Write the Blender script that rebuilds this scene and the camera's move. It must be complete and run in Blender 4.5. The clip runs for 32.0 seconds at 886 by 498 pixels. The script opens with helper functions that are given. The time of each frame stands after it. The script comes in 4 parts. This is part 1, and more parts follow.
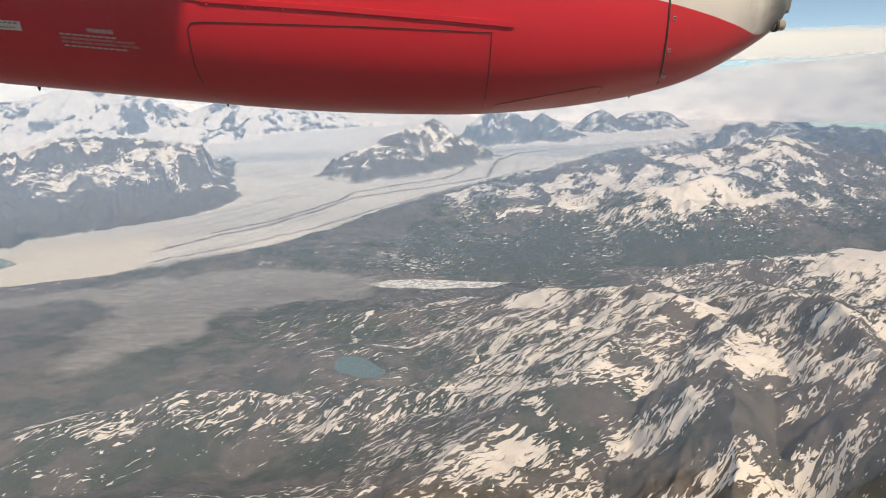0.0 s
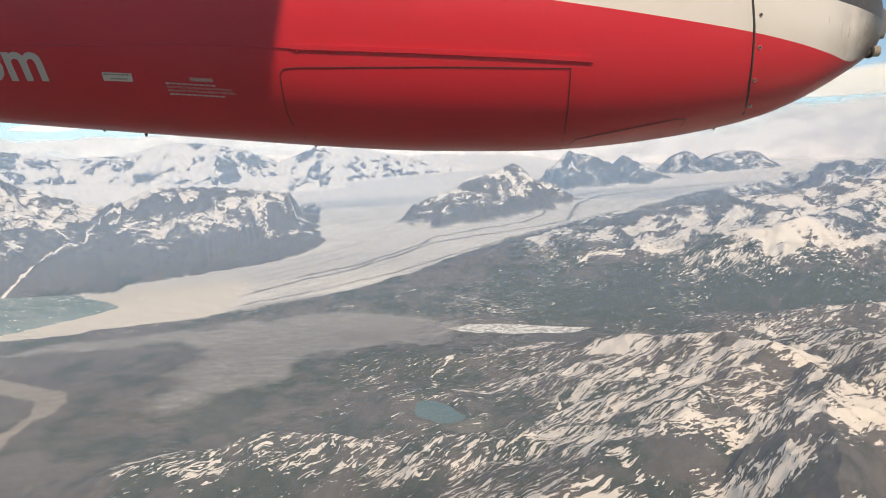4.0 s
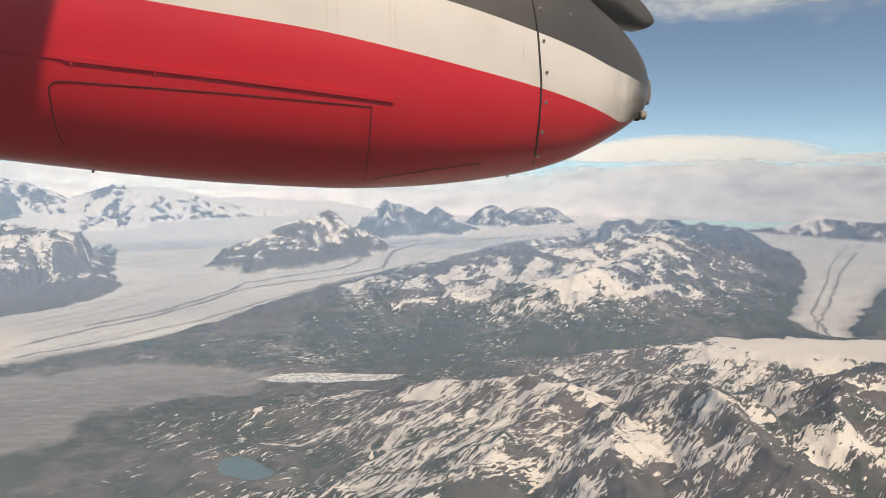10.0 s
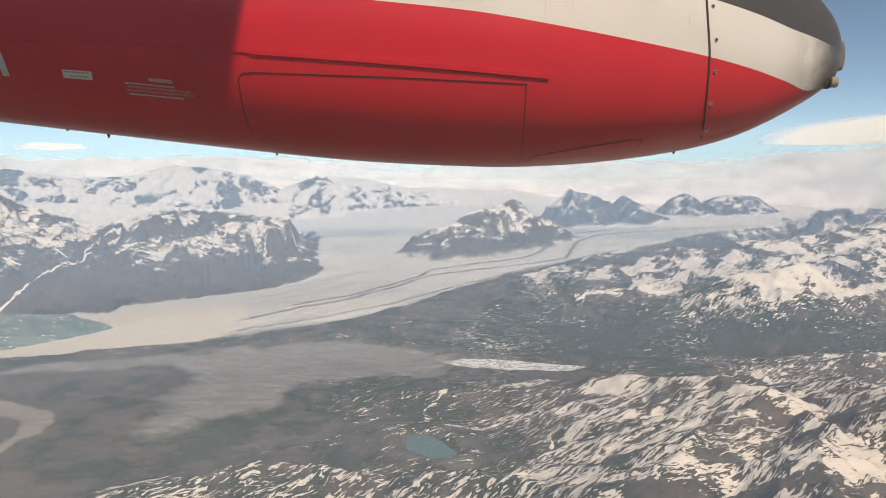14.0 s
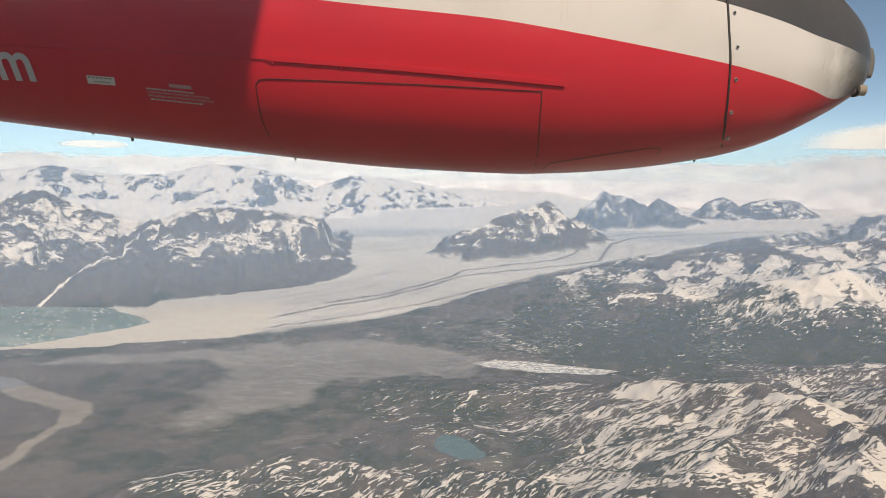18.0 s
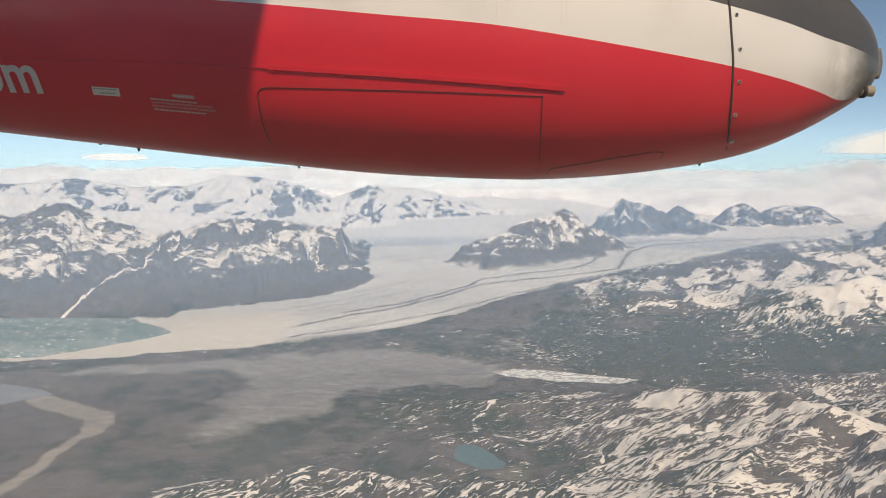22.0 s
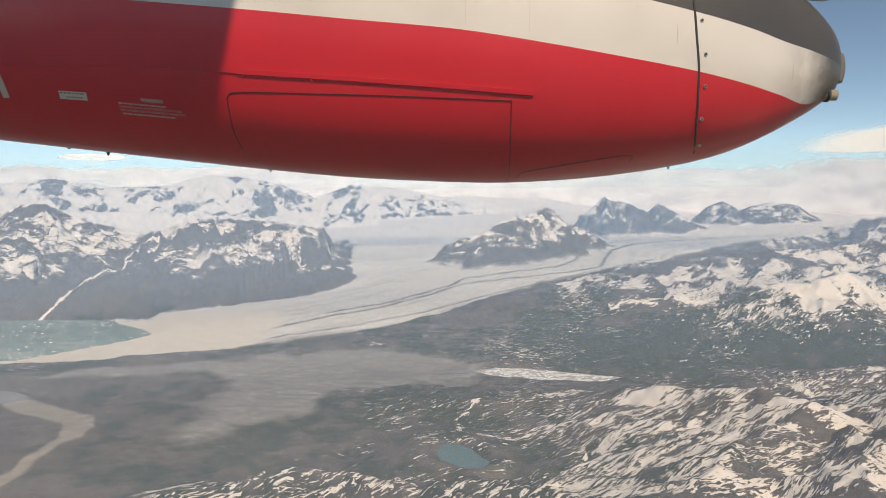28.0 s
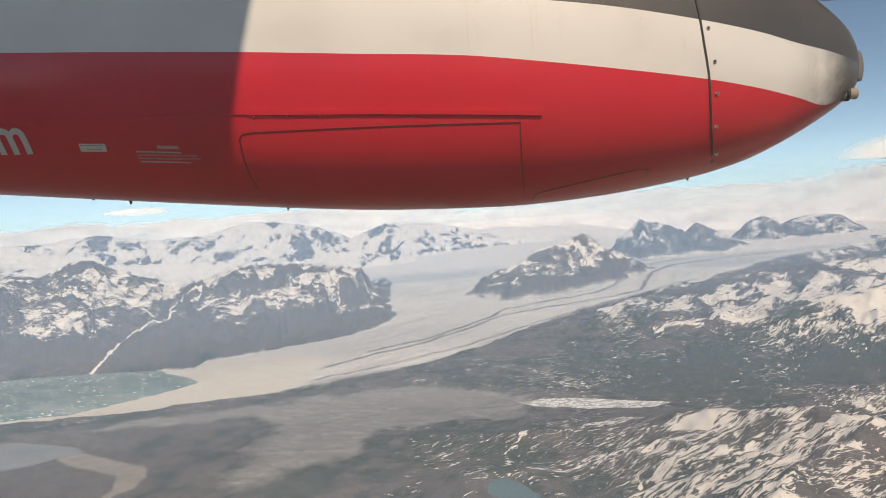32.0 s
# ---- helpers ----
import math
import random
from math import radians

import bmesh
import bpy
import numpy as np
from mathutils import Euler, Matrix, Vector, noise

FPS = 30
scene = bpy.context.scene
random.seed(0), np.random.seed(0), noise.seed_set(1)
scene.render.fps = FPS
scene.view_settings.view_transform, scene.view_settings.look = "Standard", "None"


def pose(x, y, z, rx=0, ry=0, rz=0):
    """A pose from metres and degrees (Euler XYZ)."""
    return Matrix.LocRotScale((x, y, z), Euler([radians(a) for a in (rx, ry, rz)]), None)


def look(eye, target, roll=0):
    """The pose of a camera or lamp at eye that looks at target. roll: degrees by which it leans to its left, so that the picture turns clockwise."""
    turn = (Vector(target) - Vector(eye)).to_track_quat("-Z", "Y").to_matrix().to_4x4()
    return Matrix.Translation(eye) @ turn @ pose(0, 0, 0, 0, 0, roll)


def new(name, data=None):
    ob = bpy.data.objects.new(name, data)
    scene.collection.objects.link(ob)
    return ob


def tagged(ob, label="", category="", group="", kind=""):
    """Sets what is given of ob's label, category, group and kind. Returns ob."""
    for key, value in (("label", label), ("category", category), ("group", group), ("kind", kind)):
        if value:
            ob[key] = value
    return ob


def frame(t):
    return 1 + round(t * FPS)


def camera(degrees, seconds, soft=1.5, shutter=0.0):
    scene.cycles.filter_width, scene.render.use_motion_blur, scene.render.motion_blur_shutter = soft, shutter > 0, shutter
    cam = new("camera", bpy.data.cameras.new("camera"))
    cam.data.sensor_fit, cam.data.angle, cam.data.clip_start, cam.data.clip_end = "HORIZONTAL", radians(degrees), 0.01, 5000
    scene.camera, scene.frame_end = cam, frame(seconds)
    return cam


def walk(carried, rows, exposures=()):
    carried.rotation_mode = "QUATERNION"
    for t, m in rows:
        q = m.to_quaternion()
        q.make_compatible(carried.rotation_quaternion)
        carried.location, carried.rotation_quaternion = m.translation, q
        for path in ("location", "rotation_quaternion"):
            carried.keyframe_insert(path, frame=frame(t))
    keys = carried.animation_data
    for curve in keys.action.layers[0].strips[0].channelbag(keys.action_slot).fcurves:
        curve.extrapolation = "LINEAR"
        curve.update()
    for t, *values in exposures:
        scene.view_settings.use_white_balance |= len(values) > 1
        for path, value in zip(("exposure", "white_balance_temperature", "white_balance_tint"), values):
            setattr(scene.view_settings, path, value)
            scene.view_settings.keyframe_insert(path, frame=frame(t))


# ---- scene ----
# The aircraft hangs at the origin of the plan; the land lies below it, drawn in map units of U metres.
U = 400.0
EYE = 0.91 * U
cam = camera(65.5, 32.0, soft=0.7)
# t, x, y, z (from the seat by the window), then the turn
ROWS = [
    (0, -0.1984, 0.0439, 0.1000, 77.226, 1.119, -8.997),
    (0.5, -0.2075, 0.0271, 0.0916, 77.513, 1.043, -7.290),
    (1, -0.2162, 0.0241, 0.0790, 77.859, 0.220, -6.819),
    (1.5, -0.2095, 0.0178, 0.0815, 79.178, 0.813, -6.161),
    (2, -0.2058, 0.0131, 0.0805, 80.145, 1.464, -5.194),
    (2.5, -0.2048, 0.0179, 0.0725, 80.418, 2.703, -4.597),
    (3, -0.2076, 0.0207, 0.0685, 80.571, 2.675, -3.641),
    (3.5, -0.2089, 0.0136, 0.0710, 81.104, 2.867, -2.842),
    (5.5, -0.1789, 0.0848, 0.0531, 81.065, -0.426, -3.556),
    (6, -0.1883, 0.0890, 0.0579, 82.144, -1.465, -8.686),
    (6.5, -0.1945, 0.0845, 0.0551, 83.109, -2.307, -12.664),
    (7, -0.1881, 0.0780, 0.0507, 84.354, -0.741, -15.754),
    (7.5, -0.1843, 0.0743, 0.0412, 85.066, -0.894, -18.130),
    (8, -0.1813, 0.0721, 0.0287, 84.745, -0.862, -19.265),
    (8.5, -0.1717, 0.0722, 0.0244, 84.423, -1.041, -18.646),
    (9, -0.1648, 0.0691, 0.0211, 84.709, -0.445, -17.877),
    (9.5, -0.1496, 0.0641, 0.0295, 84.636, -0.001, -17.315),
    (10, -0.1392, 0.0591, 0.0258, 84.735, -0.344, -17.560),
    (10.5, -0.1252, 0.0581, 0.0195, 84.611, 0.148, -17.039),
    (11, -0.1140, 0.0606, 0.0104, 83.571, -1.155, -15.963),
    (11.5, -0.0973, 0.0436, 0.0053, 83.914, 0.636, -11.989),
    (12, -0.0795, 0.0569, 0.0047, 83.067, 0.116, -11.949),
    (12.5, -0.0693, 0.0489, -0.0042, 82.935, -0.384, -9.398),
    (13, -0.0528, 0.0432, -0.0145, 82.695, -0.436, -6.387),
    (13.5, -0.0468, 0.0230, -0.0145, 83.123, -0.077, -4.722),
    (14, -0.0379, 0.0072, -0.0171, 83.841, 0.320, -2.367),
    (14.5, -0.0286, 0.0049, -0.0236, 84.327, 0.322, -1.492),
    (15, -0.0227, 0.0020, -0.0300, 84.467, -0.434, -0.624),
    (15.5, -0.0142, 0.0039, -0.0219, 84.446, -0.560, 0.724),
    (17.5, 0.0177, 0.0083, -0.0054, 83.708, -1.173, 0.179),
    (18, 0.0321, 0.0087, 0.0052, 83.891, -0.279, 0.389),
    (18.5, 0.0423, 0.0059, 0.0105, 83.718, -0.120, 0.635),
    (19, 0.0422, 0.0051, 0.0098, 83.974, 0.331, 0.927),
    (19.5, 0.0475, 0.0080, -0.0036, 84.365, 0.178, 1.396),
    (20, 0.0569, 0.0090, -0.0119, 84.581, -0.016, 2.034),
    (20.5, 0.0659, 0.0068, -0.0058, 84.463, -0.710, 2.171),
    (21, 0.0728, 0.0096, 0.0067, 84.368, 0.125, 2.608),
    (21.5, 0.0838, 0.0102, 0.0122, 84.602, 1.484, 2.099),
    (22, 0.0893, 0.0146, -0.0047, 84.631, 0.312, 1.803),
    (22.5, 0.0953, 0.0145, -0.0084, 85.013, 0.840, 2.549),
    (23, 0.0973, 0.0150, -0.0122, 84.732, -0.049, 2.228),
    (23.5, 0.1022, 0.0205, -0.0154, 84.783, -0.440, 2.828),
    (24, 0.1043, 0.0154, -0.0102, 85.316, 0.712, 2.827),
    (24.5, 0.1104, 0.0173, -0.0091, 84.698, -0.701, 3.677),
    (25, 0.1214, 0.0159, 0.0143, 84.997, 1.691, 2.576),
    (25.5, 0.1214, 0.0113, 0.0205, 85.134, 1.026, 1.808),
    (26, 0.1169, 0.0123, 0.0169, 85.108, 0.952, 1.621),
    (26.5, 0.1134, 0.0174, 0.0037, 84.456, -0.155, 0.745),
    (28.5, 0.1418, 0.0033, 0.0127, 84.709, 1.248, -0.128),
    (29, 0.1506, 0.0089, 0.0128, 84.874, 2.032, -0.626),
    (29.5, 0.1574, 0.0132, -0.0037, 84.943, 2.065, -0.693),
    (30, 0.1572, 0.0169, -0.0207, 84.596, 1.020, -1.190),
    (30.5, 0.1682, 0.0159, -0.0066, 85.613, 4.077, 0.914),
    (31, 0.1809, 0.0107, 0.0130, 86.254, 5.008, 0.846),
    (31.5, 0.1939, 0.0113, 0.0094, 86.498, 3.991, 3.249),
    (32, 0.2011, 0.0257, -0.0173, 87.455, 4.157, 3.138),
]
walk(cam, [(t, pose(x, y, EYE + z, a, b, c)) for t, x, y, z, a, b, c in ROWS], [(0.0, 0.26, 8250, 12.2), (7.0, 0.25, 8250, 12.2), (12.5, 0.14, 8250, 12.2), (32.0, 0.12, 8250, 12.2)])

# ---------------------------------------------------------------- light
SUN_TO = Vector((0.22, -0.62, 0.80)).normalized()
sun = new("sun", bpy.data.lights.new("sun", "SUN"))
sun.data.energy, sun.data.angle, sun.data.color = 3.6, radians(1.2), (1.0, 0.90, 0.78)
sun.matrix_world = look((0, 0, 800), Vector((0, 0, 800)) - SUN_TO)
world = bpy.data.worlds.new("sky")
scene.world = world
world.use_nodes = True
wn = world.node_tree.nodes
sky = wn.new("ShaderNodeTexSky")
sky.sky_type, sky.sun_disc = "NISHITA", False
sky.sun_elevation = math.asin(SUN_TO.z)
sky.sun_rotation = math.atan2(SUN_TO.x, SUN_TO.y)
sky.altitude, sky.air_density, sky.dust_density, sky.ozone_density = 3000, 0.62, 0.0, 1.3
air = wn.new("ShaderNodeMix")
air.data_type, air.blend_type = "RGBA", "MULTIPLY"
air.inputs[0].default_value, air.inputs[7].default_value = 1.0, (0.94, 1.04, 1.0, 1)
world.node_tree.links.new(sky.outputs[0], air.inputs[6])
world.node_tree.links.new(air.outputs[2], wn["Background"].inputs[0])
wn["Background"].inputs[1].default_value = 0.125


# ---------------------------------------------------------------- materials
class Mat:
    """A small helper round a node material."""

    def __init__(self, name, rough=0.6, metal=0.0):
        self.m = bpy.data.materials.new(name)
        self.m.use_nodes = True
        self.t = self.m.node_tree
        self.b = self.t.nodes["Principled BSDF"]
        self.b.inputs["Roughness"].default_value = rough
        self.b.inputs["Metallic"].default_value = metal

    def node(self, kind, **sets):
        n = self.t.nodes.new(kind)
        for k, v in sets.items():
            n.inputs[k.replace("_", " ")].default_value = v
        return n

    def link(self, a, b):
        self.t.links.new(a, b)

    def coords(self):
        return self.t.nodes.new("ShaderNodeTexCoord").outputs["Object"]

    def mapped(self, scale=(1, 1, 1), turn=0.0):
        vec = self.coords()
        if turn:
            r = self.t.nodes.new("ShaderNodeMapping")
            r.inputs["Rotation"].default_value = (0, 0, turn)
            self.link(vec, r.inputs["Vector"])
            vec = r.outputs[0]
        m = self.t.nodes.new("ShaderNodeMapping")
        m.inputs["Scale"].default_value = scale
        self.link(vec, m.inputs["Vector"])
        return m.outputs[0]

    def noise(self, vec, scale, detail=6.0, rough=0.6, dist=0.0):
        n = self.node("ShaderNodeTexNoise", Scale=scale, Detail=detail, Roughness=rough, Distortion=dist)
        self.link(vec, n.inputs["Vector"])
        return n.outputs["Fac"]

    def span(self, val, a, b, c=0.0, d=1.0):
        n = self.t.nodes.new("ShaderNodeMapRange")
        n.interpolation_type = "SMOOTHSTEP"
        for k, v in zip(("From Min", "From Max", "To Min", "To Max"), (a, b, c, d)):
            n.inputs[k].default_value = v
        self.link(val, n.inputs["Value"])
        return n.outputs[0]

    def math(self, op, a, b):
        n = self.t.nodes.new("ShaderNodeMath")
        n.operation = op
        for i, v in enumerate((a, b)):
            if isinstance(v, (int, float)):
                n.inputs[i].default_value = v
            else:
                self.link(v, n.inputs[i])
        return n.outputs[0]

    def mix(self, fac, a, b):
        n = self.t.nodes.new("ShaderNodeMix")
        n.data_type = "RGBA"
        for s, v in ((n.inputs[0], fac), (n.inputs[6], a), (n.inputs[7], b)):
            if isinstance(v, (tuple, float, int)):
                s.default_value = (*v, 1) if isinstance(v, tuple) else v
            else:
                self.link(v, s)
        return n.outputs[2]

    def attr(self, name):
        n = self.t.nodes.new("ShaderNodeAttribute")
        n.attribute_name = name
        return n.outputs["Fac"]

    def color(self, c):
        self.link(c, self.b.inputs["Base Color"])

    def bump(self, h, strength, dist):
        n = self.node("ShaderNodeBump", Strength=strength, Distance=dist)
        self.link(h, n.inputs["Height"])
        self.link(n.outputs[0], self.b.inputs["Normal"])


def paint(name, base, dirt, rough=0.35, amount=0.5, soot=0.0):
    m = Mat(name, rough)
    m.b.inputs["Coat Weight"].default_value = 0.45
    m.b.inputs["Coat Roughness"].default_value = 0.18
    big = m.span(m.noise(m.mapped((1, 1, 1.6)), 2.2, 5), 0.42, 0.75)
    fine = m.span(m.noise(m.mapped((3, 3, 14)), 9, 6, 0.7), 0.48, 0.8)
    c = m.mix(m.math("MULTIPLY", big, 0.35 * amount), base, dirt)
    c = m.mix(m.math("MULTIPLY", fine, 0.30 * amount), c, dirt)
    if soot:
        sep = m.t.nodes.new("ShaderNodeSeparateXYZ")
        m.link(m.coords(), sep.inputs[0])
        tail = m.span(sep.outputs[0], 1.30, 1.62)
        blot = m.math("MULTIPLY", tail, m.span(m.noise(m.mapped((1, 1, 1)), 9, 7, 0.75), 0.3, 0.62))
        edge = m.span(m.math("ADD", sep.outputs[0], m.math("MULTIPLY", m.noise(m.mapped((1, 1, 1)), 14, 5, 0.7), 0.10)), 1.50, 1.68)
        grime = m.math("MAXIMUM", m.math("MULTIPLY", blot, 0.55), edge)
        c = m.mix(m.math("MULTIPLY", grime, soot), c, (0.045, 0.038, 0.033))
    m.color(c)
    m.link(m.span(m.noise(m.mapped(), 3, 4), 0.3, 0.7, rough, rough + 0.15), m.b.inputs["Roughness"])
    m.bump(m.noise(m.mapped(), 4.0, 3), 0.06, 0.02)
    return m.m


RED = paint("red_paint", (0.71, 0.022, 0.042), (0.33, 0.016, 0.028), 0.30, 0.6, 0.85)
WHITE = paint("white_paint", (0.75, 0.725, 0.70), (0.48, 0.445, 0.40), 0.42, 0.8, 0.95)
BLACK = paint("black_paint", (0.055, 0.052, 0.052), (0.12, 0.11, 0.105), 0.5, 0.7)
SEAL = paint("dark_sealant", (0.035, 0.03, 0.028), (0.07, 0.06, 0.05), 0.7)
STEEL = paint("brushed_steel", (0.55, 0.53, 0.50), (0.25, 0.22, 0.18), 0.38)
STEEL.node_tree.nodes["Principled BSDF"].inputs["Metallic"].default_value = 0.8
DECAL = paint("worn_white_lettering", (0.62, 0.55, 0.52), (0.35, 0.2, 0.2), 0.5, 0.9)
CABIN = paint("cabin_white", (0.75, 0.73, 0.70), (0.5, 0.47, 0.43), 0.42, 0.6)
SOOTY = paint("sooty_metal", (0.17, 0.155, 0.14), (0.07, 0.06, 0.05), 0.55, 1.0)
BRASS = paint("tan_brass", (0.34, 0.29, 0.22), (0.2, 0.15, 0.1), 0.45)
LABEL = paint("worn_placard_grey", (0.72, 0.66, 0.60), (0.28, 0.24, 0.2), 0.5, 1.0)


def ground_material():
    m = Mat("mountain_ground", 0.85)
    p = m.mapped((1 / U, 1 / U, 1 / U))
    streak = m.mapped((0.75 / U, 3.6 / U, 1.2 / U), radians(-27))
    snow, ice, debris, green, dirty, pale = (m.attr(n) for n in ("snow", "ice", "debris", "green", "moraine", "silt"))
    pack = m.attr("melange")
    # bare ground: grey-brown rock and scree, heath and moss
    rock = m.mix(m.span(m.noise(p, 22, 8, 0.65), 0.3, 0.7), (0.078, 0.071, 0.069), (0.135, 0.126, 0.121))
    rock = m.mix(m.span(m.noise(streak, 9, 6), 0.45, 0.7), rock, (0.105, 0.088, 0.078))
    heath = m.mix(m.span(m.noise(p, 30, 7, 0.7), 0.35, 0.65), (0.026, 0.045, 0.034), (0.055, 0.066, 0.050))
    gfac = m.span(m.math("ADD", green, m.math("MULTIPLY", m.math("SUBTRACT", m.noise(p, 7, 8, 0.62), 0.5), 2.2)), 0.35, 0.75)
    c = m.mix(gfac, rock, heath)
    # outwash silt and debris-covered ice
    silt = m.mix(m.span(m.noise(streak, 14, 7), 0.3, 0.7), (0.25, 0.23, 0.205), (0.34, 0.315, 0.28))
    c = m.mix(pale, c, silt)
    till = m.mix(m.span(m.noise(m.mapped((1.3 / U, 3.6 / U, 1 / U), radians(12)), 9, 8, 0.68, 1.6), 0.35, 0.68), (0.20, 0.197, 0.194), (0.33, 0.325, 0.318))
    till = m.mix(m.span(m.noise(m.mapped((0.7 / U, 4.2 / U, 1 / U), radians(16)), 5, 6, 0.62, 2.4), 0.48, 0.64, 0.0, 0.65), till, (0.17, 0.165, 0.162))
    till = m.mix(m.span(m.noise(p, 2.2, 4), 0.5, 0.72), till, (0.20, 0.19, 0.185))
    c = m.mix(debris, c, till)
    # glacier ice with crevasse grain and moraine stripes
    grain = m.noise(m.mapped((3.4 / U, 1.3 / U, 1 / U), radians(38)), 24, 7, 0.7, 0.4)
    icec = m.mix(m.span(grain, 0.36, 0.66), (0.46, 0.465, 0.465), (0.69, 0.685, 0.665))
    icec = m.mix(m.span(m.noise(p, 1.6, 4), 0.4, 0.7, 0.0, 0.7), icec, (0.68, 0.68, 0.66))
    icec = m.mix(dirty, icec, (0.15, 0.145, 0.145))
    icec = m.mix(pack, icec, m.mix(m.span(m.noise(p, 30, 6), 0.3, 0.7), (0.56, 0.53, 0.475), (0.66, 0.63, 0.575)))
    c = m.mix(ice, c, icec)
    # last winter's snow, torn into streaks by the relief
    thin = m.mapped((0.9 / U, 3.4 / U, 1.5 / U), radians(-20))
    torn = m.math("ADD", m.math("MULTIPLY", m.noise(streak, 29, 9, 0.62, 1.1), 0.56), m.math("MULTIPLY", m.noise(streak, 8.0, 5, 0.6, 1.0), 0.50))
    edge = m.math("ADD", torn, m.math("SUBTRACT", m.math("MULTIPLY", snow, 0.62), 0.775))
    white = m.span(edge, 0.0, 0.011)
    fleck = m.math("ADD", m.noise(thin, 30, 6, 0.55, 0.9), m.math("SUBTRACT", m.math("MULTIPLY", m.math("MINIMUM", snow, 0.27), 0.5), 0.708))
    white = m.math("MAXIMUM", white, m.span(fleck, 0.0, 0.015))
    snowc = m.mix(m.span(m.noise(p, 12, 6), 0.3, 0.7), (0.73, 0.69, 0.645), (0.80, 0.77, 0.735))
    c = m.mix(white, c, snowc)
    m.color(c)
    m.bump(m.math("ADD", m.math("ADD", m.noise(streak, 18, 9, 0.7), m.math("MULTIPLY", m.noise(p, 75, 6, 0.7), 0.5)), m.math("MULTIPLY", white, 0.15)), 0.5, 9.0)
    return m.m


GROUND = ground_material()


def water_material(name, deep, milky, scale):
    m = Mat(name, 0.18)
    m.b.inputs["IOR"].default_value = 1.33
    c = m.mix(m.span(m.noise(m.mapped((1 / U, 2.4 / U, 1 / U), 0.2), scale, 5, 0.6, 0.6), 0.32, 0.68), deep, milky)
    m.color(c)
    m.bump(m.noise(m.mapped((0.05, 0.05, 0.05)), 4, 4), 0.1, 0.3)
    return m.m


LAKE = water_material("glacial_lake_water", (0.13, 0.25, 0.25), (0.26, 0.34, 0.33), 3.0)
TARN = water_material("tarn_water", (0.08, 0.14, 0.15), (0.10, 0.165, 0.17), 4.0)
GREYWATER = water_material("silty_water", (0.20, 0.20, 0.185), (0.25, 0.24, 0.22), 3.0)
SLUSH = water_material("icy_slush", (0.46, 0.45, 0.43), (0.56, 0.545, 0.52), 22.0)
ICEBERG = Mat("iceberg_ice", 0.5)
ICEBERG.color(ICEBERG.mix(ICEBERG.noise(ICEBERG.mapped(), 0.3), (0.62, 0.68, 0.69), (0.8, 0.8, 0.78)))
ICEBERG = ICEBERG.m


# ---------------------------------------------------------------- relief
def lattice(ix, iy, seed):
    h = (ix * 374761393 + iy * 668265263 + seed * 1442695041) & 0xFFFFFFFF
    h = ((h ^ (h >> 13)) * 1274126177) & 0xFFFFFFFF
    return ((h ^ (h >> 16)) & 0xFFFF) / 65535.0 * 2 * np.pi


def perlin(x, y, seed):
    ix, iy = np.floor(x).astype(np.int64), np.floor(y).astype(np.int64)
    fx, fy = x - ix, y - iy
    u, v = fx * fx * fx * (fx * (fx * 6 - 15) + 10), fy * fy * fy * (fy * (fy * 6 - 15) + 10)
    g = []
    for dx, dy in ((0, 0), (1, 0), (0, 1), (1, 1)):
        a = lattice(ix + dx, iy + dy, seed)
        g.append(np.cos(a) * (fx - dx) + np.sin(a) * (fy - dy))
    return ((g[0] * (1 - u) + g[1] * u) * (1 - v) + (g[2] * (1 - u) + g[3] * u) * v) * 1.5


def fbm(x, y, octaves, seed, gain=0.5):
    s, a, f = 0.0, 1.0, 1.0
    for i in range(octaves):
        s = s + a * perlin(x * f + 17.3 * i, y * f - 9.1 * i, seed + i)
        a, f = a * gain, f * 2.03
    return s


def ridged(x, y, octaves, seed, gain=0.5):
    s, a, f, w = 0.0, 1.0, 1.0, 1.0
    for i in range(octaves):
        n = (1 - np.abs(perlin(x * f + 31.7 * i, y * f + 5.3 * i, seed + i))) ** 2 * w
        w = np.clip(n * 1.6, 0, 1)
        s = s + a * n
        a, f = a * gain, f * 2.07
    return s


def to_line(x, y, pts):
    """Distance to a polyline, and the value carried along it."""
    best, val = np.full(x.shape, 1e9), np.zeros(x.shape)
    for (ax, ay, *av), (bx, by, *bv) in zip(pts, pts[1:]):
        dx, dy = bx - ax, by - ay
        s = np.clip(((x - ax) * dx + (y - ay) * dy) / (dx * dx + dy * dy), 0, 1)
        d = np.hypot(x - ax - s * dx, y - ay - s * dy)
        near = d < best
        best = np.where(near, d, best)
        if av:
            val = np.where(near, av[0] + s * (bv[0] - av[0]), val)
    return best, val


def inside(x, y, poly):
    r = np.zeros(x.shape, bool)
    for (ax, ay), (bx, by) in zip(poly, poly[1:] + poly[:1]):
        if ay != by:
            r ^= ((ay > y) != (by > y)) & (x < (bx - ax) * (y - ay) / (by - ay) + ax)
    return r


def signed(x, y, poly):
    """Distance to a closed outline, negative inside."""
    d, _ = to_line(x, y, poly + poly[:1])
    return np.where(inside(x, y, poly), -d, d)


def ease(v, a, b):
    s = np.clip((v - a) / (b - a), 0, 1)
    return s * s * (3 - 2 * s)


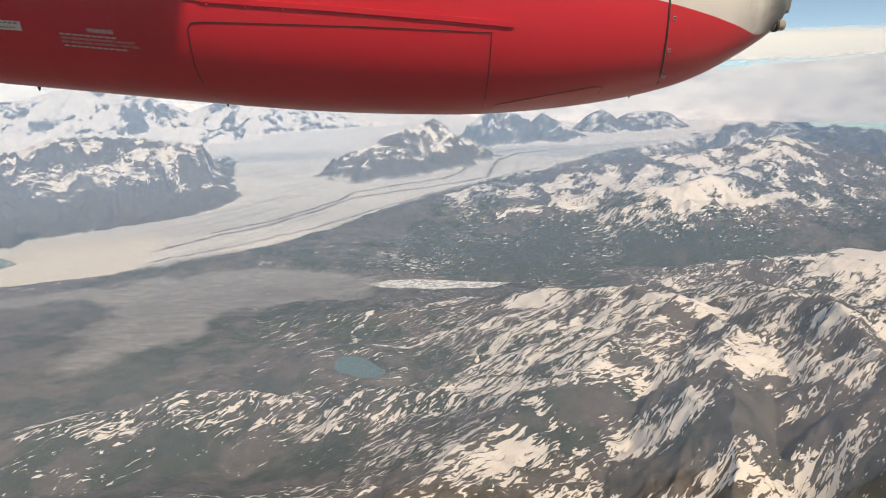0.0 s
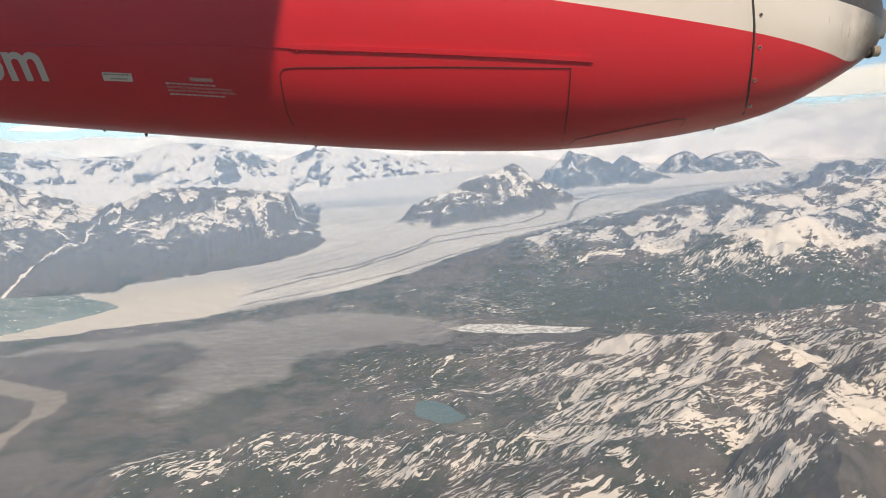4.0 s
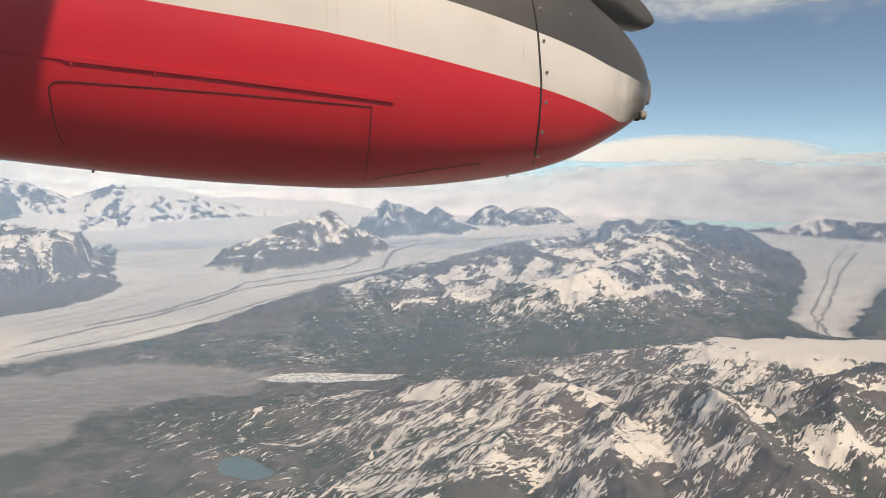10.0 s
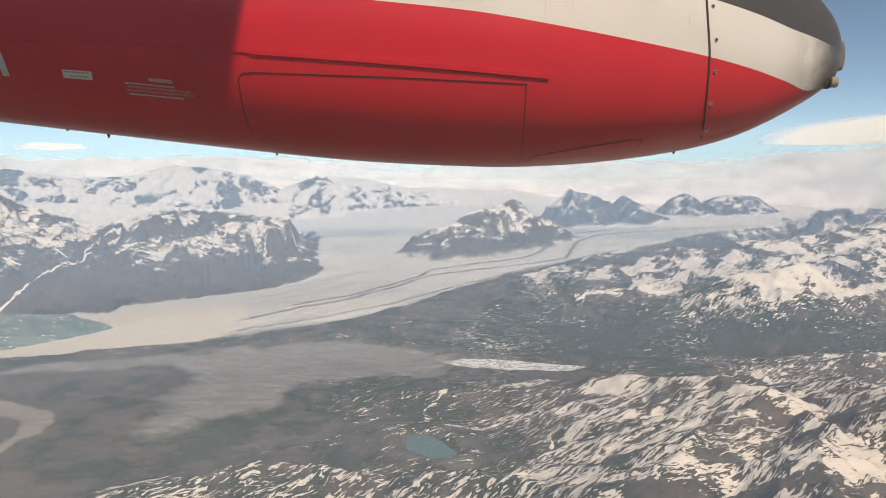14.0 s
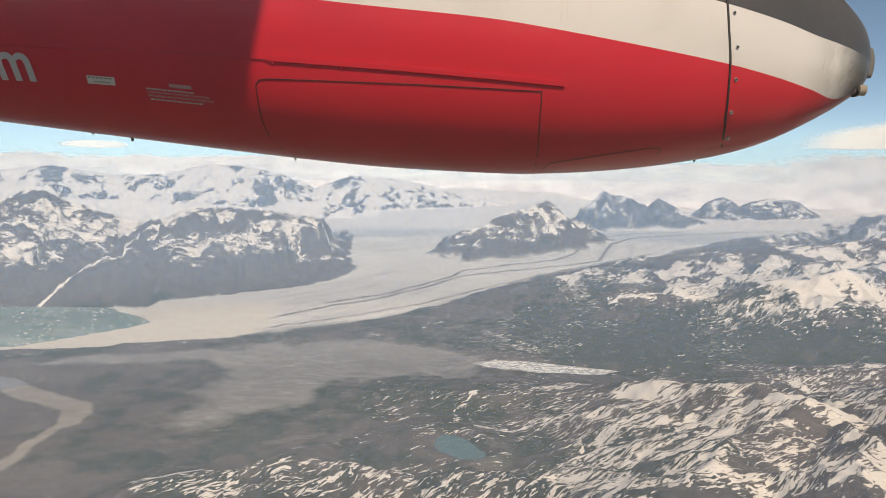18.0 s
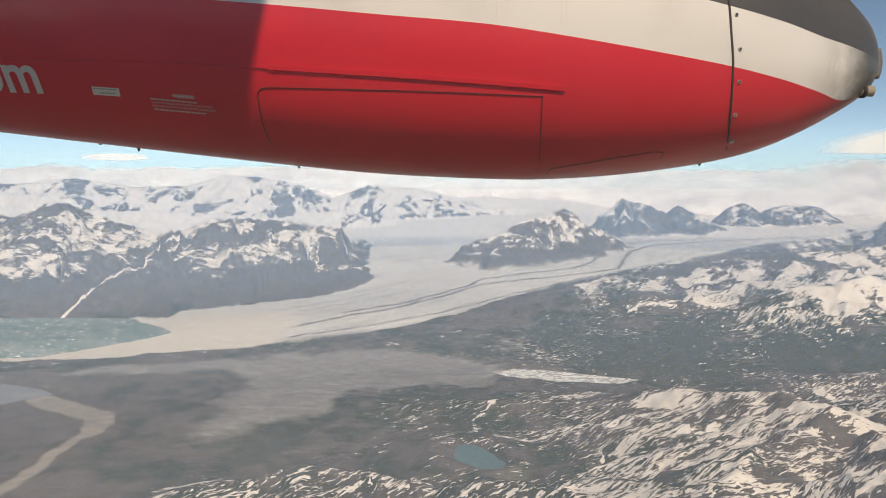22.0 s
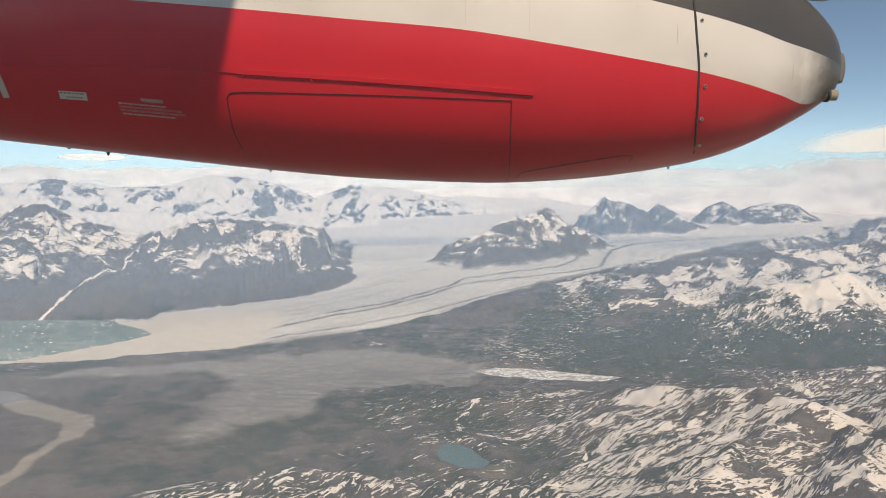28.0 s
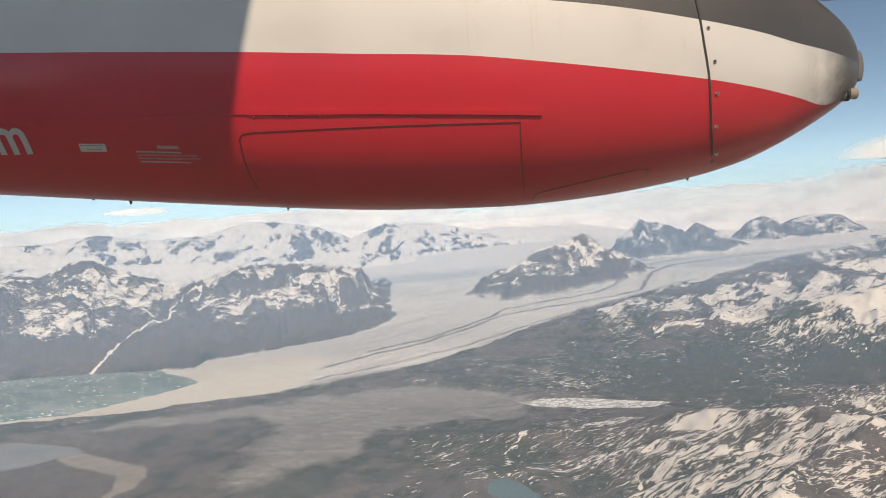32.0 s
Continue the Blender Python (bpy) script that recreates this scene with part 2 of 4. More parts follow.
GLACIER = [(-2.34, 4.63), (-2.1, 4.52), (-1.94, 4.44), (-1.67, 4.57), (-1.44, 4.73), (-1.08, 4.89), (-0.87, 5.1), (-0.73, 5.49), (-0.88, 6.02), (-0.95, 6.65), (-0.97, 7.2),
           (-1.1, 7.6), (-2.2, 7.5), (-4, 7.2), (-6, 6.6), (-8.5, 8.5), (-4, 12.6), (4, 12.6), (7, 10.0), (5.6, 8.6), (4.53, 7.9), (3.8, 7.55), (3.1, 7.25), (2.3, 6.58),
           (1.83, 6.08), (1.15, 5.68), (0.85, 5.47), (0.54, 5.13), (0.2, 4.74), (-0.05, 4.37), (-0.45, 4.04), (-0.86, 3.87), (-1.12, 3.75), (-1.6, 3.57),
           (-2.0, 3.42), (-2.5, 3.36), (-3.1, 3.32), (-2.9, 3.42), (-2.26, 3.54), (-2.06, 3.74), (-1.91, 3.92), (-1.78, 4.11), (-2.04, 4.36)]
GLACIER_EAST = [(3.4, 3.12), (3.5, 3.45), (3.66, 3.7), (4.35, 4.3), (5.2, 5.1), (5.9, 6.0), (5.9, 7.4), (8.5, 8.0), (8.3, 6.3), (6.9, 5.4), (5.8, 4.7), (4.6, 3.9), (3.75, 3.3), (3.5, 3.05)]
LAKE_BIG = [(-4.8, 4.25), (-3.7, 4.55), (-2.94, 4.63), (-2.36, 4.62), (-2.03, 4.36), (-1.78, 4.11), (-1.91, 3.91), (-2.07, 3.74), (-2.27, 3.54), (-2.9, 3.42), (-3.6, 3.36), (-4.9, 3.35)]
LAKE_GREY = [(-4.5, 3.05), (-2.6, 3.1), (-2.25, 3.08), (-1.95, 2.98), (-1.8, 2.88), (-1.95, 2.74), (-2.15, 2.62), (-3.2, 2.45), (-4.5, 2.6)]
SMALL_LAKE = [(-0.045, 2.09), (-0.01, 2.12), (0.03, 2.115), (0.07, 2.07), (0.11, 2.0), (0.12, 1.94), (0.085, 1.915), (0.04, 1.93), (-0.015, 1.98), (-0.05, 2.04)]
DEBRIS = [(0.2, 3.1), (0.11, 3.33), (-0.08, 3.5), (-0.38, 3.6), (-0.68, 3.62), (-1.0, 3.5), (-1.35, 3.42), (-1.75, 3.28), (-2.0, 3.16), (-1.7, 3.14), (-1.18, 3.22), (-0.98, 3.05), (-1.0, 2.85), (-0.98, 2.63),
          (-1.02, 2.41), (-0.89, 2.35), (-0.76, 2.46), (-0.62, 2.52), (-0.53, 2.65), (-0.55, 2.76), (-0.47, 2.84), (-0.18, 2.91), (0.11, 2.94)]
STRIP = [(0.13, 3.12), (0.22, 3.17), (0.36, 3.16), (0.54, 3.09), (0.78, 3.0), (0.66, 2.95), (0.41, 2.97), (0.2, 3.05)]
SNOWFIELD = [(2.0, 2.6), (2.28, 2.76), (2.6, 2.66), (3.0, 2.35), (3.6, 2.0), (3.3, 1.75), (2.7, 1.95), (2.35, 2.25), (2.1, 2.42)]
RIVER = [(-1.78, 2.76), (-1.62, 2.66), (-1.44, 2.56), (-1.36, 2.46), (-1.36, 2.32), (-1.37, 2.16), (-1.36, 2.0), (-1.4, 1.8), (-1.5, 1.5), (-1.6, 1.2)]
FALL = [(-2.80, 4.64), (-2.79, 4.74), (-2.72, 4.94), (-2.61, 5.11), (-2.49, 5.2), (-2.47, 5.32), (-2.58, 5.42), (-2.63, 5.52), (-2.56, 5.64), (-2.42, 5.75)]
# snow lying along gullies and lee banks: line and half width
DRIFTS = [([(0.28, 1.71), (0.35, 1.8), (0.48, 1.93), (0.59, 1.99)], 0.06), ([(0.46, 2.13), (0.64, 2.11), (0.88, 2.21), (1.0, 2.28)], 0.045), ([(0.64, 1.81), (0.8, 1.83), (0.99, 1.82), (1.09, 1.74)], 0.05),
          ([(1.19, 1.81), (1.26, 1.69), (1.42, 1.69)], 0.06), ([(0.34, 2.62), (0.52, 2.65), (0.77, 2.53)], 0.04), ([(0.09, 2.19), (0.36, 2.25)], 0.03), ([(1.36, 2.48), (1.5, 2.4)], 0.05), ([(1.33, 1.99), (1.68, 2.08)], 0.05),
          ([(1.73, 1.75), (1.72, 1.56)], 0.06), ([(1.11, 1.49), (1.31, 1.47)], 0.05), ([(-0.83, 1.88), (-0.7, 1.89), (-0.54, 1.84), (-0.43, 1.76)], 0.045), ([(-0.23, 1.86), (-0.07, 1.8), (0.09, 1.72)], 0.04), ([(0.11, 2.57), (-0.01, 2.2)], 0.012),
          ([(0.57, 2.01), (0.95, 2.11), (1.17, 2.21)], 0.05), ([(0.72, 2.58), (0.92, 2.41)], 0.03), ([(0.73, 1.77), (0.94, 1.74), (1.28, 1.89)], 0.04), ([(1.38, 2.66), (1.63, 2.42)], 0.05),
          ([(1.0, 4.12), (1.5, 4.2), (1.76, 4.3), (2.1, 4.2), (2.5, 4.28)], 0.05), ([(2.0, 3.6), (2.4, 3.62), (2.8, 3.85)], 0.04), ([(2.6, 4.4), (2.9, 4.55), (3.3, 4.8)], 0.07)]
MORAINES = [([(5.4, 8.3), (4.04, 7.76), (3.34, 7.61), (2.64, 7.42), (1.95, 7.17), (1.63, 6.81), (1.45, 6.31), (1.32, 5.93), (1.1, 5.78), (0.6, 5.53), (0.13, 5.31), (-0.08, 5.01), (-0.45, 4.59), (-0.76, 4.36), (-1.08, 4.09), (-1.2, 3.91)], 0.030),
            ([(3.13, 8.06), (2.44, 7.52), (2.04, 7.47), (1.54, 7.15), (1.36, 6.86), (1.16, 6.25), (0.94, 5.95), (0.47, 5.71), (0.14, 5.5), (0.0, 5.22), (-0.4, 4.72), (-0.8, 4.45)], 0.026),
            ([(1.9, 6.3), (1.0, 5.58), (0.35, 4.98), (-0.1, 4.5), (-0.6, 4.14), (-1.1, 3.84)], 0.018),
            ([(3.45, 3.15), (3.75, 3.55), (4.5, 4.15), (5.4, 4.9), (6.6, 5.8)], 0.02), ([(3.5, 3.3), (3.95, 3.8), (4.8, 4.5), (5.6, 5.2), (6.9, 6.2)], 0.012)]
# rock islands in the far snow: middle and half sizes
OUTCROPS = [(-0.36, 9.42, 0.62, 0.63), (-1.38, 9.09, 0.31, 0.54), (-1.44, 9.95, 0.25, 0.29), (-2.4, 9.81, 0.47, 0.57), (-2.47, 9.14, 0.26, 0.38), (-4.1, 9.41, 0.41, 0.37), (-4.93, 9.8, 0.2, 0.3),
            (-5.77, 10.07, 0.4, 0.42), (-4.27, 10.6, 0.25, 0.35), (-3.17, 9.96, 0.2, 0.2), (-3.5, 8.6, 0.5, 0.3), (1.35, 9.6, 0.4, 0.15), (-6.6, 9.0, 0.5, 0.5), (-5.0, 8.75, 0.45, 0.3), (-3.3, 9.1, 0.3, 0.25), (-5.8, 8.9, 0.4, 0.4), (-4.4, 8.4, 0.35, 0.25)]
# snowfields that last on the high ground: middle, half sizes
PATCHES = [(1.43, 4.18, .21, .12), (1.8, 4.36, .18, .17), (1.99, 4.12, .18, .1), (2.32, 4.28, .2, .14), (2.78, 4.38, .2, .2), (2.42, 5.21, .2, .2), (1.94, 5.08, .21, .09), (2.41, 3.94, .16, .09), 
           (2.01, 3.8, .16, .07), (2.62, 5.46, .19, .17), (3.3, 4.7, .22, .2), (-2.87, 5.96, .12, .37), (-3.25, 5.6, .18, .22), (-3.93, 6.4, .21, .5), (-2.05, 5.97, .17, .13),
           (-2.5, 6.12, .15, .16), (-1.44, 5.86, .19, .1), (-1.61, 5.61, .23, .06), (-1.08, 5.69, .17, .12), (-1.94, 5.36, .18, .05), (-1.33, 5.99, .15, .07)]
# ridges: crest with heights, foot widths, share of crags
RIDGES = [
    ([(-0.7, 6.0, .26), (-0.8, 6.16, .40), (-0.98, 6.33, .50), (-1.23, 6.38, .51), (-1.62, 6.3, .57), (-2.0, 6.2, .60), (-2.3, 6.2, .60), (-2.75, 6.25, .44), (-3.1, 6.2, .56), (-3.4, 6.15, .68), (-3.6, 6.05, .78), (-3.95, 5.9, .64), (-4.6, 5.5, .72), (-5.6, 4.9, .66), (-7, 4.2, .7)], 2.1, 0.8, 0.9),
    ([(-2.0, 6.1, .56), (-1.75, 5.4, .30), (-1.7, 4.9, .12)], 0.7, 0.7, 0.8),
    ([(-3.6, 6.0, .72), (-3.3, 5.3, .42), (-3.0, 4.6, .15)], 0.7, 0.7, 0.8),
    ([(1.0, 10.4, .58), (0.24, 10.3, .66), (-0.77, 10.27, .86), (-1.43, 10.2, .90), (-1.93, 10.1, .72), (-2.4, 10.0, .93), (-3.28, 9.76, 1.08), (-3.86, 9.55, .92), (-4.5, 9.27, .90), (-5.09, 8.96, 1.02), (-5.7, 8.6, .95), (-7.2, 7.6, 1.0)], 2.0, 1.0, 0.42),
    ([(-0.9, 8.9, .44), (-1.7, 8.75, .58), (-2.4, 8.7, .50), (-3.4, 8.3, .60), (-4.6, 7.8, .64), (-5.6, 7.3, .72)], 1.0, 0.7, 0.5),
    ([(-0.32, 6.2, .17), (-0.12, 6.25, .25), (0.1, 6.4, .37), (0.4, 6.6, .48), (0.63, 6.8, .565), (0.82, 6.95, .59), (0.98, 7.05, .66), (1.12, 7.12, .60), (1.22, 7.15, .50)], 1.12, 0.6, 0.75),
    ([(0.98, 7.05, .65), (0.85, 6.6, .45), (0.78, 6.25, .29)], 0.42, 0.42, 0.7),
    ([(0.45, 6.65, .50), (0.34, 6.25, .36), (0.22, 5.95, .24)], 0.45, 0.45, 0.7),
    ([(1.1, 7.1, .58), (1.04, 6.8, .42), (1.0, 6.5, .30)], 0.32, 0.32, 0.7),
    ([(1.55, 8.36, .42), (1.67, 8.36, .55), (1.8, 8.36, .64), (1.94, 8.36, .74), (2.06, 8.36, .68), (2.18, 8.36, .665), (2.42, 8.36, .555), (2.52, 8.36, .655), (2.69, 8.36, .58), (2.95, 8.36, .43), (3.24, 8.36, .32)], 1.15, 0.9, 0.75),
    ([(1.94, 8.3, .72), (1.8, 7.95, .50), (1.74, 7.6, .33)], 0.6, 0.6, 0.7),
    ([(2.2, 8.3, .65), (2.18, 8.0, .46), (2.12, 7.72, .34)], 0.5, 0.5, 0.7),
    ([(2.52, 8.3, .65), (2.62, 8.0, .45), (2.6, 7.8, .35)], 0.5, 0.5, 0.7),
    ([(3.38, 9.5, .38), (3.58, 9.5, .56), (3.8, 9.55, .645), (4.0, 9.55, .51), (4.15, 9.5, .57), (4.47, 9.5, .615), (4.8, 9.5, .58), (5.12, 9.4, .36)], 1.5, 1.0, 0.7),
    ([(3.8, 9.5, .62), (3.75, 9.0, .42), (3.7, 8.75, .34)], 0.6, 0.6, 0.6),
    ([(4.4, 9.5, .60), (4.3, 9.05, .42), (4.25, 8.8, .35)], 0.6, 0.6, 0.6),
    ([(4.3, 7.9, .36), (4.75, 7.64, .49), (5.0, 7.45, .45), (5.4, 7.3, .40)], 0.8, 0.8, 0.8),
    ([(4.2, 6.1, .43), (4.65, 5.89, .54), (4.9, 5.7, .48), (5.15, 5.5, .32)], 0.8, 0.8, 0.9),
    ([(6.6, 7.4, .36), (7.05, 7.08, .44), (7.3, 6.87, .52), (7.7, 6.5, .48), (8.6, 6.0, .5)], 0.7, 0.7, 0.8),
    ([(0.2, 4.35, .10), (0.8, 4.65, .24), (1.3, 4.75, .33), (2.2, 4.7, .42), (3.0, 4.85, .46), (3.57, 5.08, .50), (3.9, 5.4, .42), (4.2, 6.0, .43)], 1.5, 0.9, 0.45),
    ([(1.5, 3.9, .20), (2.05, 3.75, .36), (2.7, 4.1, .42), (3.1, 4.5, .44)], 0.8, 0.7, 0.6),
    ([(0.5, 2.72, .07), (0.72, 2.3, .19), (0.95, 1.78, .30), (0.62, 1.47, .26), (0.3, 1.22, .22), (-0.1, 0.9, .2)], 0.85, 0.7, 0.2),
    ([(1.6, 2.5, .12), (1.32, 1.9, .24), (1.12, 1.42, .37), (0.92, 0.97, .38), (0.8, 0.5, .38)], 0.7, 0.6, 0.38),
    ([(1.0, 1.62, .28), (0.83, 1.3, .34), (0.6, 0.95, .30), (0.4, 0.6, .3)], 0.6, 0.5, 0.5),
    ([(1.3, 1.2, .30), (1.7, 1.5, .33), (2.4, 1.6, .32), (3.2, 1.5, .34)], 0.8, 0.7, 0.5),
    ([(1.5, 2.75, .12), (2.0, 2.6, .19), (2.6, 2.45, .21), (3.2, 2.15, .24), (4.2, 1.9, .28)], 0.7, 0.6, 0.4),
    ([(-0.95, 1.72, .07), (-0.7, 1.75, .12), (-0.4, 1.76, .16), (-0.05, 1.66, .15), (0.3, 1.5, .17)], 0.3, 0.35, 0.5),
    ([(-1.2, 1.15, .10), (-0.5, 1.25, .15), (0.1, 1.15, .18), (0.4, 0.9, .22)], 0.4, 0.4, 0.5),
    ([(-0.3, 2.7, .05), (0.1, 2.55, .08), (0.5, 2.5, .10)], 0.3, 0.3, 0.5),
]


def glacier_height(x, y):
    return np.maximum(0.014, (y - 3.62) * 0.072 + 0.014) + 0.012 * np.maximum(0, x - 3.4) - 0.07 * np.maximum(0, y - 8.0) * ease(x, 1.5, 3.0)


def relief(x, y, rr):
    """Heights and ground cover, all in map units."""
    wx, wy = x + 0.05 * fbm(x * 2.4, y * 2.4, 3, 3), y + 0.05 * fbm(x * 2.4, y * 2.4, 3, 13)
    crag = ridged(wx * 2.3, wy * 2.3, 6, 21) - 0.95
    spur = ridged(wx * 6.5, wy * 6.5, 5, 41) - 0.95
    soft = fbm(x * 1.3, y * 1.3, 4, 51)
    land = 0.022 + 0.010 * fbm(x * 3, y * 3, 4, 71)
    land = land + np.maximum(0, 0.03 + 0.04 * soft) * ease(x, -0.9, 0.2)
    land = land + 0.09 * ease(x, -0.2, 0.7) * ease(2.6 - y, 0, 0.8) * (1 + 0.5 * soft)
    mount, nunatak = np.zeros(x.shape), np.zeros(x.shape)
    rough = np.zeros(x.shape)
    for crest, south, north, share in RIDGES:
        d, h = to_line(wx, wy, crest)
        # the side that faces the aircraft falls more gently
        ahead, _ = to_line(wx, wy + 0.02, crest)
        wide = south + (north - south) * ease(ahead - d, -0.012, 0.012)
        s = np.clip(d / wide, 0, 1)
        body = h * (1 - s) ** 1.12
        body = body + h * share * (0.17 * crag + 0.07 * spur) * ease(s, 0.0, 0.18) * (1 - s)
        take = body > mount
        rough = np.where(take, share, rough)
        mount = np.maximum(mount, body)
        if crest[0][1] > 6.1:
            nunatak = np.maximum(nunatak, body)
    high = np.maximum(land, mount + 0.35 * land)
    high = high + 0.012 * spur * ease(high, 0.04, 0.2) * (0.4 + rough) + 0.006 * fbm(x * 22, y * 22, 3, 43) * ease(high, 0.03, 0.15)
    # glaciers
    bed = glacier_height(x, y) + 0.004 * fbm(x * 9, y * 9, 4, 81)
    rim = 0.13 * np.maximum(0, rr - 10.7) * (1 + 0.5 * soft)
    bed, high = bed + rim, high + rim
    gx, gy = x + 0.03 * fbm(x * 5, y * 5, 3, 83), y + 0.03 * fbm(x * 5, y * 5, 3, 87)
    dg = np.minimum(signed(gx, gy, GLACIER), signed(gx, gy, GLACIER_EAST))
    out = np.minimum(high, bed + 0.004 + np.maximum(0, dg) * 0.5 + 3.0 * np.maximum(0, dg - 0.15))
    out = np.maximum(out, bed - 0.012 - np.maximum(0, dg) * 0.6)
    rock = nunatak + rim * ease(nunatak, 0, 0.3) + 0.012 * spur * ease(nunatak, 0.04, 0.2)
    lift = ease(rock - bed, 0.0, 0.04)
    h = np.where(dg < 0, np.maximum(bed, rock * lift + bed * (1 - lift)), np.maximum(out, np.minimum(rock, high)))
    ice = ease(-dg, -0.004, 0.012) * (1 - ease(rock - bed, 0.0, 0.03))
    # debris-covered tongue, outwash, lakes
    dd = signed(x, y, DEBRIS) + 0.07 * fbm(x * 4, y * 6, 5, 91, 0.6)
    debris = ease(-dd, -0.05, 0.07) * (1 - ice)
    h = np.where(dd < 0.25, np.minimum(h, 0.035 + 0.005 * spur + np.maximum(0, dd) * 0.5), h)
    for lake, level in ((LAKE_BIG, 0.0), (LAKE_GREY, 0.0), (SMALL_LAKE, 0.09), (STRIP, 0.045)):
        dl = signed(x, y, lake) + 0.012 * fbm(x * 14, y * 14, 3, 95) + (0.018 if lake is SMALL_LAKE else 0)
        shore = level - 0.012 + np.maximum(0, dl + 0.006) * 0.5 + 6 * np.maximum(0, dl - 0.15) ** 2
        floor = level + 0.003 - 0.03 * (dl < 0) + np.minimum(0.012, dl * 0.2) - 0.25 * np.maximum(0, dl - 0.06)
        h = np.where(dl < 0.3, np.minimum(np.maximum(h, floor), shore), h)
    # the plain beside the lake lies low
    plain = ease(-x, 0.75, 1.1) * ease(3.3 - y, 0, 0.2) * ease(y, 1.35, 1.7)
    h = h * (1 - plain) + np.minimum(h, 0.022 + 0.004 * soft) * plain
    sf = signed(x, y, SNOWFIELD) + 0.12 * fbm(x * 5, y * 5, 4, 111)
    calm = 0.85 * ease(-sf, -0.12, 0.1)
    h = h * (1 - calm) + (0.19 + 0.03 * (x - 2.2) + 0.01 * soft) * calm
    # steepness and the way the ground faces
    dr, da = np.gradient(h, axis=0) / np.gradient(rr, axis=0), np.gradient(h, axis=1)
    step = np.gradient(np.unwrap(np.arctan2(x[-1], y[-1])))[None, :] * rr
    da = da / np.where(np.abs(step) < 1e-6, 1e-6, step)
    steep = np.hypot(dr, da)
    # cover
    hollow = np.clip(-(crag * 0.45 + spur * 0.55), -0.6, 0.6)
    patch = fbm(x * 1.9, y * 1.9, 3, 101)
    near = ease(3.0 - y, -0.2, 0.4) * ease(x, -1.2, -0.3)
    east = ease(x, -0.1, 0.6)
    far = np.maximum(ease(y, 8.3, 9.4) * ease(1.6 - x, 0, 0.6), ease(y, 7.0, 7.8) * ease(-0.6 - x, 0, 0.3))
    tall = (ease(h, 0.08, 0.22) * near + ease(h, 0.10, 0.36) * (1 - near))
    band = fbm(x * 3.1 + 0.8 * soft, y * 4.2, 3, 107)
    snow = 0.13 + tall * (0.23 - 0.05 * near * east + 0.05 * (1 - near)) + 0.20 * hollow * (0.3 + tall) + (0.20 * patch + 0.17 * band) * (0.35 + tall)
    snow = snow - 0.16 * ease(steep, 0.6, 1.2) * (1 - 0.4 * far) * (1 - 0.5 * near) + 0.18 * np.clip(dr, -0.5, 0.5) * near
    clump = fbm(x * 5.5, y * 7.5, 5, 181, 0.55)
    snow = snow - 0.02 + 0.26 * clump * (0.25 + tall)
    alp = far * ease(h, 0.30, 0.40)
    snow = snow * (1 - alp) + alp * (0.97 + 0.2 * hollow)
    tear = 1.8 * fbm(x * 4.2, y * 3.4, 6, 173, 0.66)
    for cx, cy, sx, sy in OUTCROPS:
        e = ((x - cx) / sx) ** 2 + ((y - cy) / sy) ** 2 + tear
        snow = snow - alp * ease(1.4 - e, 0, 0.5) * np.clip(0.64 + 1.1 * hollow, 0.34, 0.92)
    alp = ease(y, 4.6, 5.2) * ease(-0.4 - x, 0, 0.4) * (1 - far) * ease(h, 0.27, 0.36)
    snow = snow * (1 - alp) + alp * (0.29 + 0.60 * hollow + 0.30 * patch + 0.1 * band)
    snow = snow - 0.28 * ease(0.15 - (h - bed), 0, 0.10) * ease(y, 5.4, 5.8) * ease(3.4 - x, 0, 0.4) * ease(x, -0.5, 0.0) * (dg < 0)
    snow = snow - 0.20 * ease(0.30 - h, 0, 0.10) * ease(y, 4.2, 4.7) * ease(0.6 - x, 0, 0.5) - 0.08 * ease(0.12 - h, 0, 0.05) * near * (1 - east) - 0.3 * plain
    snow = snow - 0.02 * ease(h - bed, 0.08, 0.18) * ease(y, 5.8, 6.4) * ease(x, 0.0, 0.4) * ease(3.6 - x, 0, 0.3)
    snow = snow + 0.07 * ease(x, 0.2, 0.8) * ease(y, 3.2, 3.6) * ease(5.2 - y, 0, 0.5) * ease(h, 0.07, 0.16)
    snow = snow - 0.09 * ease(x, 0.2, 0.8) * ease(y, 3.1, 3.3) * ease(6.4 - y, 0, 0.4)
    snow = snow - 0.07 * ease(x, 0.6, 1.2) * ease(y, 4.35, 4.6) * ease(6.0 - y, 0, 0.4)
    snow = snow + 0.10 * ease(x, -0.2, 0.4) * ease(y, 3.1, 3.4) * ease(4.3 - y, 0, 0.5) + 0.08 * ease(x, -0.6, -0.1) * ease(y, 1.8, 2.1) * ease(3.0 - y, 0, 0.3) * (1 - plain)
    snow = np.maximum(snow, 0.9 * ease(-sf, -0.04, 0.08))
    rag = 1.7 * fbm(x * 5, y * 5, 5, 117, 0.6)
    for cx, cy, sx, sy in PATCHES:
        e = ((x - cx) / sx) ** 2 + ((y - cy) / sy) ** 2 + rag
        snow = np.maximum(snow, 0.49 * ease(1.7 - e, 0, 1.5))
    rag = 1.6 * fbm(x * 5, y * 5, 4, 119)
    for (cx, cy, sx, sy) in ((-0.62, 1.72, .22, .06), (-0.25, 1.70, .25, .05), (0.12, 1.58, .22, .05), (0.4, 1.72, .3, .06), (0.0, 1.22, .3, .06), (0.7, 2.05, .2, .12), (1.25, 1.75, .16, .1), (1.75, 1.95, .3, .08), (0.86, 1.1, .16, .12), (1.62, 1.66, .25, .08), (1.28, 1.15, .15, .09), (1.6, 2.2, .3, .06)):
